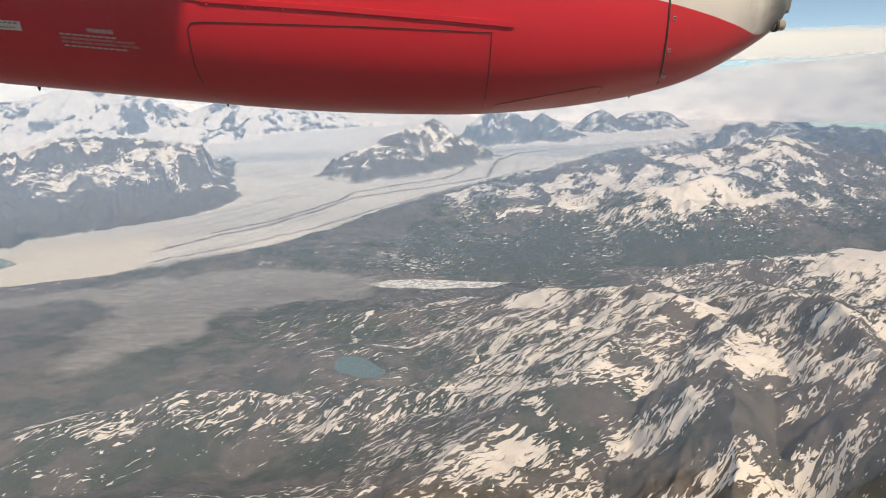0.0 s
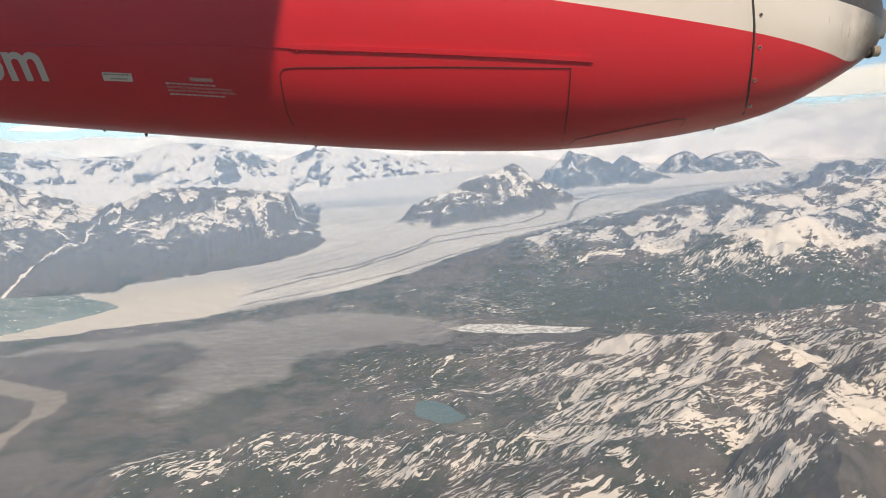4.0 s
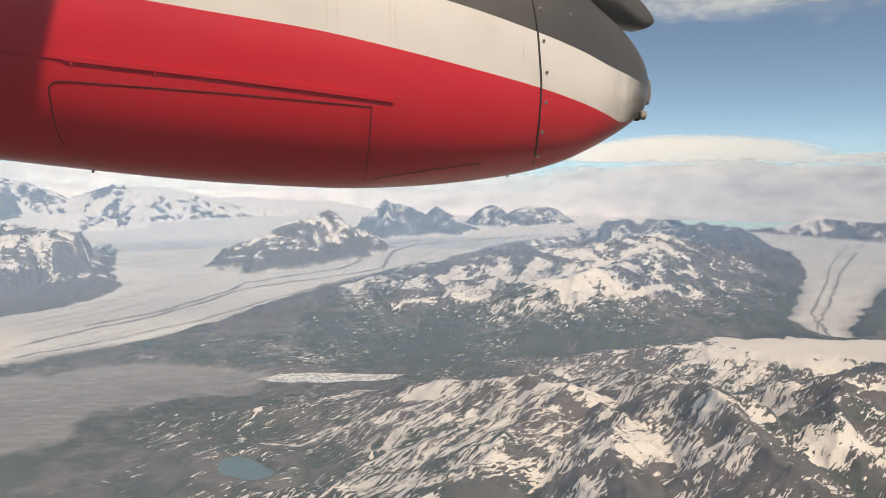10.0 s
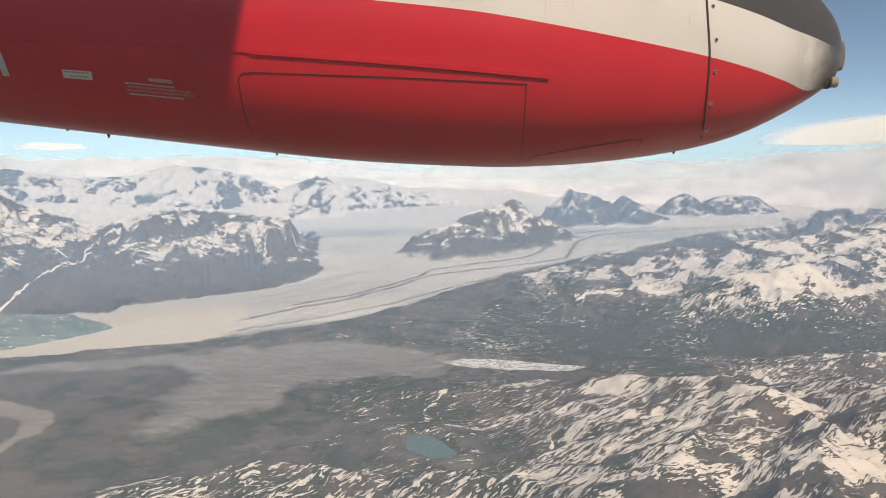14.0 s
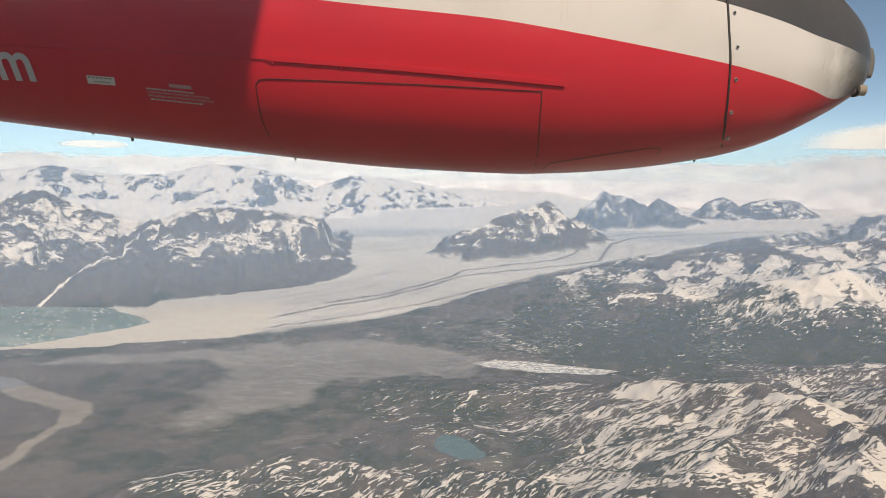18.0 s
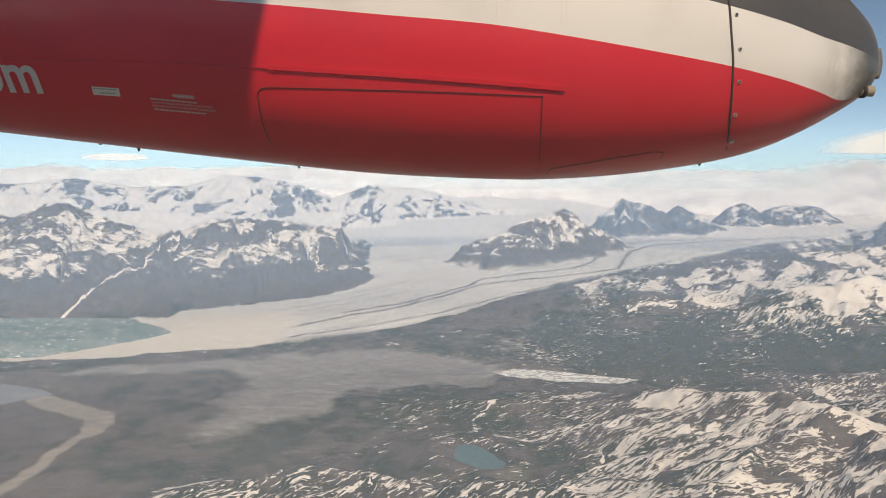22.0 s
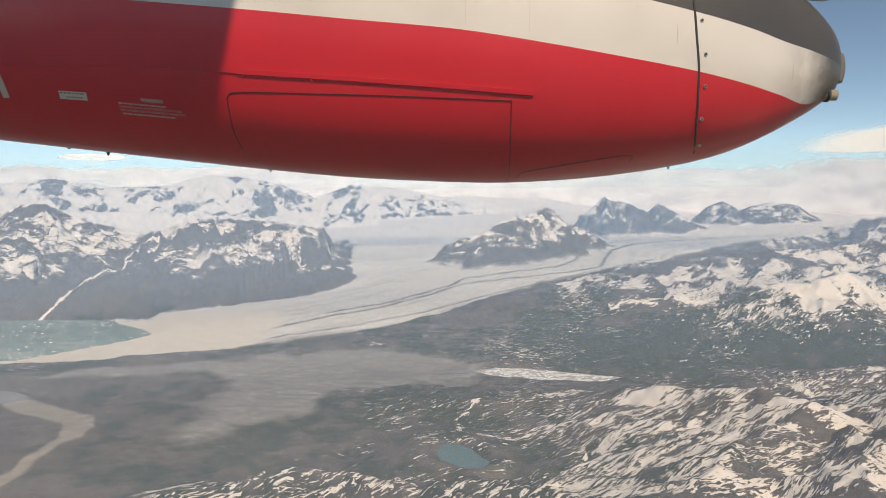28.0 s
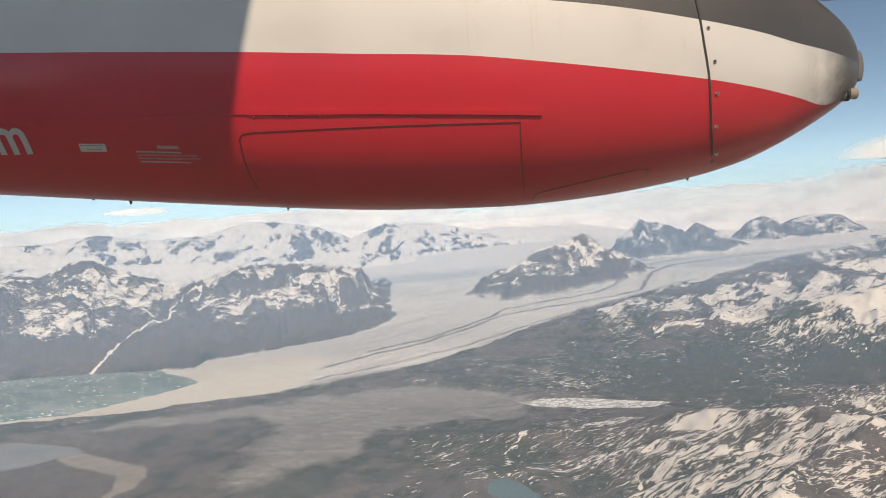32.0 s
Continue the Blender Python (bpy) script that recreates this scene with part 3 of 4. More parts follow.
        e = ((x - cx) / sx) ** 2 + ((y - cy) / sy) ** 2 + rag
        snow = np.maximum(snow, (0.38 + 0.10 * (cx > 0.8)) * ease(1.2 - e, 0, 1.2))
    shift = 0.06 * fbm(x * 6, y * 6, 4, 161)
    for line, wide in DRIFTS:
        d, _ = to_line(x + shift, y + shift, line)
        snow = np.maximum(snow, (0.44 + 0.12 * ease(line[0][1], 2.8, 3.2)) * ease(1.5 - d / wide, 0, 1.3))
    west = near * (1 - ease(x, 0.15, 0.5)) * ease(2.5 - y, 0, 0.3)
    snow = snow * (1 - west) + np.minimum(snow, 0.315 + 0.08 * band) * west
    hill = near * (1 - west) * ease(2.3 - y, 0, 0.3)
    snow = snow * (1 - hill) + np.minimum(snow, 0.40 + 0.05 * ease(x, 0.7, 1.2) + 0.07 * ease(y, 1.45, 1.9) + 0.09 * band) * hill
    snow = np.clip(snow, 0, 1) * (1 - debris)
    snow = snow * (1 - ice) + ice * ease(y, 7.0, 8.6)
    dirty = np.zeros(x.shape)
    sx, sy = x + 0.012 * fbm(x * 5, y * 5, 3, 121), y + 0.012 * fbm(x * 5, y * 5, 3, 127)
    broken = 0.55 + 0.45 * np.clip(fbm(x * 9, y * 9, 3, 131) + 0.6, 0, 1)
    for line, wide in MORAINES:
        d, _ = to_line(sx, sy, line)
        dirty = np.maximum(dirty, ease(1 - d / wide, 0, 0.8) * broken)
    along, _ = to_line(sx, sy, MORAINES[0][0])
    flow = fbm(along * 15, y * 0.9 + x * 0.4, 4, 171)
    dirty = np.maximum(dirty, 0.24 * ease(flow, 0.1, 0.7) * ease(8.2 - y, 0, 1.5))
    rim = ease(0.09 + dg, 0, 0.08) * ease(4.9 - y, 0, 0.6)
    dirty = np.clip(np.maximum(dirty, 0.5 * rim * (x > -1.3)), 0, 1) * ice
    dr, _ = to_line(x + 0.02 * fbm(x * 8, y * 8, 3, 141), y, RIVER)
    df, _ = to_line(x + 0.01 * fbm(x * 9, y * 9, 3, 143), y, FALL)
    snow = np.maximum(snow, 0.95 * ease(0.014 - df, 0, 0.007))
    silt = ease(0.034 + 0.03 * ease(y, 2.3, 2.5) - dr, 0, 0.016)
    st = ((x - 0.13) / 0.10) ** 2 + ((y - 1.90) / 0.07) ** 2 + 0.8 * fbm(x * 9, y * 9, 3, 153)
    silt = np.maximum(silt, 0.25 * ease(1 - st, 0, 0.9))
    silt = np.clip(silt + 0.02 * plain + 0.08 * ease(0.05 - h, 0, 0.02) * ease(0.1 + fbm(x * 3, y * 3, 3, 151), 0, 0.5), 0, 1) * (1 - ice)
    pack = ease(-1.02 - x + 0.06 * soft, 0, 0.12) * ease(4.6 - y, 0, 0.3) * ice
    green = np.clip(0.62 - 1.1 * h + 0.35 * soft + 0.08 * near + 0.3 * ease(x, 0, 0.5) * ease(y, 2.9, 3.2) * ease(4.6 - y, 0, 0.5) - 0.3 * plain - 0.6 * ease(y, 4.5, 5.0) * ease(0.5 - x, 0, 1) - 0.3 * ease(y, 5.5, 7), 0, 1)
    return h, dict(snow=snow, ice=ice, debris=debris, green=green, moraine=dirty * (1 - pack), silt=silt, melange=pack)


def polar_sheet(name, radii, angles, closed, material):
    rr, aa = np.meshgrid(radii.astype(np.float32), angles.astype(np.float32), indexing="ij")
    x, y = rr * np.sin(aa), rr * np.cos(aa)
    h, cover = relief(x, y, rr)
    n, m = rr.shape
    co = np.stack([x * U, y * U, h * U], -1).reshape(-1, 3)
    i = np.arange(n * m).reshape(n, m)
    j = np.roll(i, -1, 1) if closed else i[:, 1:]
    k = i if closed else i[:, :-1]
    quads = np.stack([k[:-1], k[1:], j[1:], j[:-1]], -1).reshape(-1, 4)
    me = bpy.data.meshes.new(name)
    me.vertices.add(len(co))
    me.vertices.foreach_set("co", co.ravel().astype(np.float32))
    me.loops.add(quads.size)
    me.loops.foreach_set("vertex_index", quads.ravel().astype(np.int32))
    me.polygons.add(len(quads))
    me.polygons.foreach_set("loop_start", np.arange(0, quads.size, 4, dtype=np.int32))
    me.polygons.foreach_set("use_smooth", np.ones(len(quads), bool))
    me.update(calc_edges=True)
    for key, v in cover.items():
        at = me.attributes.new(key, "FLOAT", "POINT")
        at.data.foreach_set("value", v.ravel().astype(np.float32))
    me.materials.append(material)
    return new(name, me)


dense = np.radians(np.arange(-44, 60, 0.115))
coarse = np.radians(np.arange(64, 313, 3.0))
drop = 0.91 / np.tan(np.radians(np.linspace(47, 4.6, 300)))
radii = np.sort(np.concatenate([[0.000001, 0.15, 0.35, 0.6], drop, np.linspace(3.0, 11.6, 360), [11.8, 12.1]]))
ground = polar_sheet("ground", radii, np.concatenate([dense, coarse]), True, GROUND)
tagged(ground, "glaciated mountain land with torn summer snow, dark heath and grey debris", "mountain landscape", kind="structure")


def water(name, outline, level, material, label, grow=1.03):
    bm = bmesh.new()
    cx, cy = sum(p[0] for p in outline) / len(outline), sum(p[1] for p in outline) / len(outline)
    bm.faces.new([bm.verts.new(((cx + (a - cx) * grow) * U, (cy + (b - cy) * grow) * U, level * U)) for a, b in outline])
    bmesh.ops.triangulate(bm, faces=bm.faces[:])
    me = bpy.data.meshes.new(name)
    bm.to_mesh(me)
    me.materials.append(material)
    return tagged(new(name, me), label, "lake", kind="structure")


water("water", LAKE_BIG, -0.001, LAKE, "turquoise glacial lake with drifting ice below the glacier front")
water("water", LAKE_GREY, -0.001, GREYWATER, "grey silty shallow water on the outwash plain")
water("water", SMALL_LAKE, 0.088, TARN, "small blue mountain tarn among dark heath", 1.4)
water("water", STRIP, 0.043, SLUSH, "narrow ice-choked marginal lake beside the debris tongue", 1.1)

# drifting ice on the lakes
rng = np.random.default_rng(5)
verts, faces = [], []


def floe(x, y, z, r, tall):
    k, n0 = rng.integers(5, 8), len(verts)
    turn = rng.random() * 6.28
    for ring, lift in ((1.0, 0.0), (0.8, tall)):
        for q in range(k):
            a = turn + q * 6.283 / k
            s = r * ring * (0.7 + 0.5 * rng.random())
            verts.append((x * U + s * math.cos(a) * 1.5, y * U + s * math.sin(a), z * U + lift))
    faces.append([n0 + k + q for q in range(k)])
    for q in range(k):
        faces.append([n0 + q, n0 + (q + 1) % k, n0 + k + (q + 1) % k, n0 + k + q])


for _ in range(1900):
    x, y = rng.uniform(-3.5, -1.75), rng.uniform(3.38, 4.62)
    keep = 0.25 + 0.9 * math.exp(-((y - 3.62 - 0.2 * (x + 2.2)) / 0.14) ** 2) + 0.5 * math.exp(-((y - 4.5) / 0.08) ** 2)
    if inside(np.array([x]), np.array([y]), LAKE_BIG)[0] and rng.random() < keep:
        floe(x, y, -0.001, 0.9 + 2.2 * rng.random() ** 4, 0.6)
for _ in range(550):
    x, y = rng.uniform(0.12, 0.8), rng.uniform(2.94, 3.18)
    if inside(np.array([x]), np.array([y]), STRIP)[0]:
        floe(x, y, 0.043, 1.2 + 3.0 * rng.random() ** 2, 0.7)
me = bpy.data.meshes.new("drifting_ice")
me.from_pydata(verts, [], faces)
me.materials.append(ICEBERG)
tagged(new("drifting_ice", me), "scattered white ice floes drifting on the glacial lakes", "ice floes", kind="stuff")


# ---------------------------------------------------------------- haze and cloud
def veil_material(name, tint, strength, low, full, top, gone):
    """Tinted diffuse sheet that imitates haze in front of the land, clearing with height."""
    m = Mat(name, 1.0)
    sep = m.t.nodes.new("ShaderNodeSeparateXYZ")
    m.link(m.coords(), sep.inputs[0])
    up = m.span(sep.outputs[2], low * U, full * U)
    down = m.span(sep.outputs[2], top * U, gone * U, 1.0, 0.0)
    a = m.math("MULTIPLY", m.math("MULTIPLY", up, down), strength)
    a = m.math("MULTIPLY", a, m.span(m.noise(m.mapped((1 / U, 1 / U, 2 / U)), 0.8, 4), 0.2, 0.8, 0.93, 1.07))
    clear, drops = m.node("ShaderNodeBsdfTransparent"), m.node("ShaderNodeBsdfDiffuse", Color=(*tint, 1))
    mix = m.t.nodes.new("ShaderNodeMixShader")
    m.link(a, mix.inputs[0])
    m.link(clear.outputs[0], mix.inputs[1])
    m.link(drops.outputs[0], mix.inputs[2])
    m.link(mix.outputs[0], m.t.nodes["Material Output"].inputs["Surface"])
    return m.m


def curtain(name, radius, low, high, material, a0=-70, a1=80, steps=60, rows=12, lean=0.0):
    bm = bmesh.new()
    grid = []
    for i in range(steps + 1):
        a = radians(a0 + (a1 - a0) * i / steps)
        grid.append([bm.verts.new(((radius + lean * j / rows) * U * math.sin(a), (radius + lean * j / rows) * U * math.cos(a), (low + (high - low) * j / rows) * U)) for j in range(rows + 1)])
    for a, b in zip(grid, grid[1:]):
        for j in range(rows):
            bm.faces.new((a[j], a[j + 1], b[j + 1], b[j])).smooth = True
    me = bpy.data.meshes.new(name)
    bm.to_mesh(me)
    me.materials.append(material)
    return new(name, me)


# Bluish sheets stand in for distance haze; the nearest also lifts the dark ground.
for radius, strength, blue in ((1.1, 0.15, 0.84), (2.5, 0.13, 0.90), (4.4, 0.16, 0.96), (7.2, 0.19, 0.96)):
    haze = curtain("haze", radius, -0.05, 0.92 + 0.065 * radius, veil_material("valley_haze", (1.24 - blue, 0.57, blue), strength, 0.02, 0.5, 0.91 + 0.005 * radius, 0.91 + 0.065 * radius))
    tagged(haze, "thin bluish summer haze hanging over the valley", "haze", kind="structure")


def cloud_material(name, parts, tint, billow=60.0):
    """Soft cloud: each part is (bearing, spread, height, thickness below, above, weight)."""
    m = Mat(name, 1.0)
    sep = m.t.nodes.new("ShaderNodeSeparateXYZ")
    m.link(m.coords(), sep.inputs[0])
    bearing = m.math("ARCTAN2", sep.outputs[0], sep.outputs[1])
    z = m.math("DIVIDE", sep.outputs[2], U)
    wave = m.noise(m.mapped((1 / U, 1 / U, 2.6 / U)), 1.25, 5, 0.5, 0.3)
    fine = m.noise(m.mapped((1 / U, 1 / U, 2.2 / U)), 4.0, 4, 0.5)
    total = None
    for at, spread, mid, below, above, weight, wob, torn, soft in parts:
        side = m.math("DIVIDE", m.math("SUBTRACT", bearing, radians(at)), radians(spread))
        side = m.math("MULTIPLY", side, side)
        h = m.math("SUBTRACT", z, mid)
        h = m.math("ADD", h, m.math("MULTIPLY", m.math("SUBTRACT", wave, 0.5), wob))
        lo = m.math("DIVIDE", m.math("MINIMUM", h, 0.0), below)
        hi = m.math("DIVIDE", m.math("MAXIMUM", h, 0.0), above)
        r = m.math("ADD", m.math("ADD", m.math("MULTIPLY", lo, lo), m.math("MULTIPLY", hi, hi)), side)
        r = m.math("ADD", r, m.math("MULTIPLY", m.math("SUBTRACT", fine, 0.5), torn))
        v = m.span(r, 1.1 - soft, 1.1, weight, 0.0)
        total = v if total is None else m.math("MAXIMUM", total, v)
    shade = m.mix(m.span(m.math("ADD", m.math("MULTIPLY", wave, 0.6), m.math("MULTIPLY", fine, 0.4)), 0.36, 0.62), tint[0], tint[1])
    clear, drops, glow = m.node("ShaderNodeBsdfTransparent"), m.node("ShaderNodeBsdfDiffuse"), m.node("ShaderNodeBsdfTranslucent")
    m.link(shade, drops.inputs["Color"])
    m.link(shade, glow.inputs["Color"])
    puff = m.node("ShaderNodeBump", Strength=0.6, Distance=billow)
    m.link(m.math("ADD", wave, m.math("MULTIPLY", fine, 0.35)), puff.inputs["Height"])
    m.link(puff.outputs[0], drops.inputs["Normal"])
    both = m.t.nodes.new("ShaderNodeAddShader")
    m.link(drops.outputs[0], both.inputs[0])
    m.link(glow.outputs[0], both.inputs[1])
    mix = m.t.nodes.new("ShaderNodeMixShader")
    m.link(total, mix.inputs[0])
    m.link(clear.outputs[0], mix.inputs[1])
    m.link(both.outputs[0], mix.inputs[2])
    m.link(mix.outputs[0], m.t.nodes["Material Output"].inputs["Surface"])
    return m.m


E_ = 0.91
bank = curtain("cloud_bank", 11.3, 0.4, 1.9, cloud_material("grey_cloud", [
    (41, 21, E_ + 0.02, 0.62, 0.41, 0.98, 0.22, 0.8, 0.7), (17, 14, E_ + 0.10, 0.08, 0.14, 0.85, 0.2, 1.0, 0.7), (-18, 19, E_ + 0.16, 0.24, 0.17, 0.95, 0.3, 1.0, 0.8), (-37, 14, E_ + 0.10, 0.24, 0.20, 0.95, 0.3, 1.0, 0.7),
    (68, 16, E_, 0.4, 0.4, 0.97, 0.3, 0.8, 0.7), (-10, 60, E_ - 0.06, 0.36, 0.22, 0.80, 0.2, 0.7, 0.8), (54, 19, E_ - 0.2, 0.28, 0.25, 0.9, 0.2, 0.6, 0.7), (10, 80, E_ - 0.30, 0.6, 0.26, 1.0, 0.04, 0.15, 0.5)],
    ((0.55, 0.52, 0.50), (0.73, 0.69, 0.655))), steps=120, rows=24, lean=0.8)
tagged(bank, "low grey-white cloud bank lying on the far icefield", "cloud bank", kind="structure")
lens = curtain("cloud", 12.15, 1.2, 5.2, cloud_material("lens_cloud", [
    (37, 10.5, E_ + 0.47, 0.08, 0.40, 0.98, 0.10, 0.12, 0.6), (54, 14, E_ + 0.44, 0.06, 0.10, 0.95, 0.04, 0.15, 0.5), (46, 28, E_ + 3.7, 1.1, 1.2, 0.75, 0.7, 0.35, 1.05), (-27, 2.5, E_ + 0.45, 0.05, 0.08, 0.7, 0.05, 0.5, 0.6)],
    ((0.84, 0.79, 0.73), (0.90, 0.86, 0.80)), 12.0), steps=120, rows=24, lean=0.1)
tagged(lens, "long smooth lens-shaped cloud in a blue sky", "cloud", kind="structure")


# ---------------------------------------------------------------- aircraft
def part(name, bm, material, parent=None, label="", smooth=True):
    me = bpy.data.meshes.new(name)
    bmesh.ops.recalc_face_normals(bm, faces=bm.faces[:])
    if smooth:
        for f in bm.faces:
            f.smooth = True
    bm.to_mesh(me)
    bm.free()
    me.materials.append(material)
    ob = new(name, me)
    if parent is not None:
        ob.parent = parent
    if label:
        ob["label"] = label
    return ob


AXIS = 2.85
# station: belly, red edge, white edge, top, half width
STATIONS = [(-3.0, .36, .80, .99, 1.40, .42), (-1.86, .223, .715, .905, 1.36, .42), (-1.27, .152, .672, .877, 1.33, .42), (-0.61, .075, .617, .83, 1.28, .42), (-0.22, .037, .578, .79, 1.24, .42),
            (0.16, .017, .541, .752, 1.19, .42), (0.39, .013, .508, .72, 1.14, .41), (0.71, .03, .456, .67, 1.07, .385), (1.03, .071, .404, .607, .98, .335), (1.24, .120, .363, .56, .905, .285),
            (1.385, .178, .331, .522, .82, .235), (1.525, .25, .305, .495, .735, .175), (1.63, .315, .345, .47, .645, .12), (1.685, .365, .385, .455, .57, .07), (1.71, .42, .425, .45, .48, .02)]


def spline_row(x):
    """Smooth values at a station along the nacelle."""
    s = STATIONS
    i = max(0, min(len(s) - 2, next((k for k in range(len(s) - 1) if x <= s[k + 1][0]), len(s) - 2)))
    u = (x - s[i][0]) / (s[i + 1][0] - s[i][0])
    out = []
    for c in range(1, 6):
        def slope(k):
            a, b = max(0, k - 1), min(len(s) - 1, k + 1)
            return (s[b][c] - s[a][c]) / (s[b][0] - s[a][0])
        w = s[i + 1][0] - s[i][0]
        h = (2 * u**3 - 3 * u**2 + 1) * s[i][c] + (u**3 - 2 * u**2 + u) * w * slope(i) + (3 * u**2 - 2 * u**3) * s[i + 1][c] + (u**3 - u**2) * w * slope(i + 1)
        out.append(h)
    return out


def bulge(x, z):
    zb, _, _, zt, w = spline_row(x)
    mid, half = (zb + zt) / 2, (zt - zb) / 2
    q = min(1.0, abs(z - mid) / half)
    p = 2.3
    return max(0.003, w) * (1 - q**p) ** (1 / p)


def skin(x, z, off=0.0):
    """The place on the side of the nacelle that faces the cabin."""
    return Vector((x, AXIS - bulge(x, z) - off, z))


nacelle = tagged(new("engine_nacelle"), "red turboprop engine nacelle with white stripe and sooty black top", "engine nacelle")
nacelle.location = (0, 0, EYE)
xs = sorted(set([-3.0 + 0.06 * i for i in range(73)] + [1.36 + 0.02 * i for i in range(17)] + [1.69, 1.70, 1.706, 1.71]))
xs = [x for x in xs if x <= 1.711]


def cowl(name, level, count, bend, material, label):
    bm = bmesh.new()
    for side in (-1, 1):
        rows = []
        for x in xs:
            v = spline_row(x)
            lo, hi = v[level], v[level + 1]
            row = []
            for j in range(count + 1):
                u = j / count
                u = 1 - math.cos(u * math.pi / 2) if bend == 1 else math.sin(u * math.pi / 2) if bend == 2 else u
                z = lo + (hi - lo) * u
                row.append(bm.verts.new((x, AXIS + side * bulge(x, z), z)))
            rows.append(row)
        for a, b in zip(rows, rows[1:]):
            for j in range(count):
                bm.faces.new((a[j], a[j + 1], b[j + 1], b[j]))
    bmesh.ops.remove_doubles(bm, verts=bm.verts[:], dist=0.0005)
    return part(name, bm, material, nacelle, label)


cowl("lower_cowl", 0, 18, 1, RED, "glossy red lower cowl")
cowl("side_stripe", 1, 5, 0, WHITE, "white painted stripe with soot at the tail")
cowl("upper_cowl", 2, 10, 2, BLACK, "matt black upper cowl")


# Flat cap added to close the cowl's unseen front end.
bm = bmesh.new()
v = spline_row(-3.0)
ring = []
for side in (-1, 1):
    zs = [v[0] + (v[3] - v[0]) * (1 - math.cos(math.pi * k / 24)) / 2 for k in range(25)]
    ring += [(-3.0, AXIS + side * bulge(-3.0, z), z) for z in (zs if side < 0 else zs[-2:0:-1])]
bm.faces.new([bm.verts.new(p) for p in ring])
part("end_cap", bm, SEAL, nacelle, "dark added cap closing the unseen cut end of the cowl", smooth=False)


def bead(name, pts, wide, deep, material, parent, label="", off=0.0):
    """A strip of the given width and depth laid along the skin."""
    bm = bmesh.new()
    rings = []
    for i, (x, z) in enumerate(pts):
        a, b = pts[max(0, i - 1)], pts[min(len(pts) - 1, i + 1)]
        t = Vector((b[0] - a[0], b[1] - a[1]))
        t = t.normalized() if t.length > 0 else Vector((1, 0))
        n = Vector((-t.y, t.x)) * wide / 2
        ring = []
        for s, o in ((-1, -0.006), (-0.75, deep), (0.75, deep), (1, -0.006)):
            ring.append(bm.verts.new(skin(x + n.x * s, z + n.y * s, o + off)))
        rings.append(ring)
    for a, b in zip(rings, rings[1:]):
        for k in range(3):
            bm.faces.new((a[k], a[k + 1], b[k + 1], b[k]))
    for r in (rings[0], rings[-1]):
        bm.faces.new(r)
    return part(name, bm, material, parent, label, smooth=False)


def along(pts, step=0.03):
    out = []
    for (ax, az), (bx, bz) in zip(pts, pts[1:]):
        n = max(1, int(math.hypot(bx - ax, bz - az) / step))
        out += [(ax + (bx - ax) * i / n, az + (bz - az) * i / n) for i in range(n)]
    return out + [pts[-1]]


bead("seal_strip", along([(1.085, .118), (1.068, .16), (1.052, .23), (1.042, .32), (1.035, .42), (1.022, .52), (1.01, .64), (0.99, .78), (0.97, .9)]), 0.009, 0.003, SEAL, nacelle, "dark rubbery joint strip with rusty edges")
bead("rib", along([(-2.4, .515), (-1.44, .450), (-0.96, .434), (-0.59, .406)]), 0.012, 0.004, RED, nacelle)
bead("rib", along([(-0.60, .407), (-0.17, .376), (0.20, .345), (0.44, .324)]), 0.022, 0.006, RED, nacelle, "raised red stiffening rail")
for pts in ([(-0.65, .32), (-0.635, .337), (-0.6, .340), (-0.1, .322), (0.36, .299)], [(0.362, .302), (0.362, .22), (0.365, .12), (0.37, .045), (0.37, .022)], [(-0.65, .32), (-0.65, .20), (-0.64, .155), (-0.61, .105), (-0.58, .078)]):
    bead("panel_gap", along(pts), 0.0036, 0.0020, SEAL, nacelle, "dark gap round the access panel")
for pts in ([(0.405, .032), (0.42, .052), (0.65, .089), (0.80, .112), (0.835, .108), (0.83, .082)],):
    bead("panel_gap", along(pts), 0.0036, 0.0020, SEAL, nacelle)
for x, z in ((1.065, .30 + .052), (1.058, .463), (1.04, .58), (1.07, .24), (1.09, .15), (1.03, .70), (1.18, .70)):
    bm = bmesh.new()
    bmesh.ops.create_cone(bm, cap_ends=True, segments=12, radius1=0.0085, radius2=0.006, depth=0.005, matrix=Matrix.Translation(skin(x, z, 0.001)) @ pose(0, 0, 0, 90))
    screw = part("screw", bm, STEEL, nacelle, "round steel fastener", smooth=False)
    bm = bmesh.new()
    bmesh.ops.create_cone(bm, cap_ends=True, segments=10, radius1=0.004, radius2=0.004, depth=0.002, matrix=Matrix.Translation(skin(x, z, 0.0042)) @ pose(0, 0, 0, 90))
    part("screw_head", bm, SEAL, screw, smooth=False)
for x, z in ((-0.58, .392), (-0.46, .385), (-0.34, .375)):
    bm = bmesh.new()
    bmesh.ops.create_uvsphere(bm, u_segments=10, v_segments=6, radius=0.006, matrix=Matrix.Translation(skin(x, z)))
    part("rivet", bm, RED, nacelle)
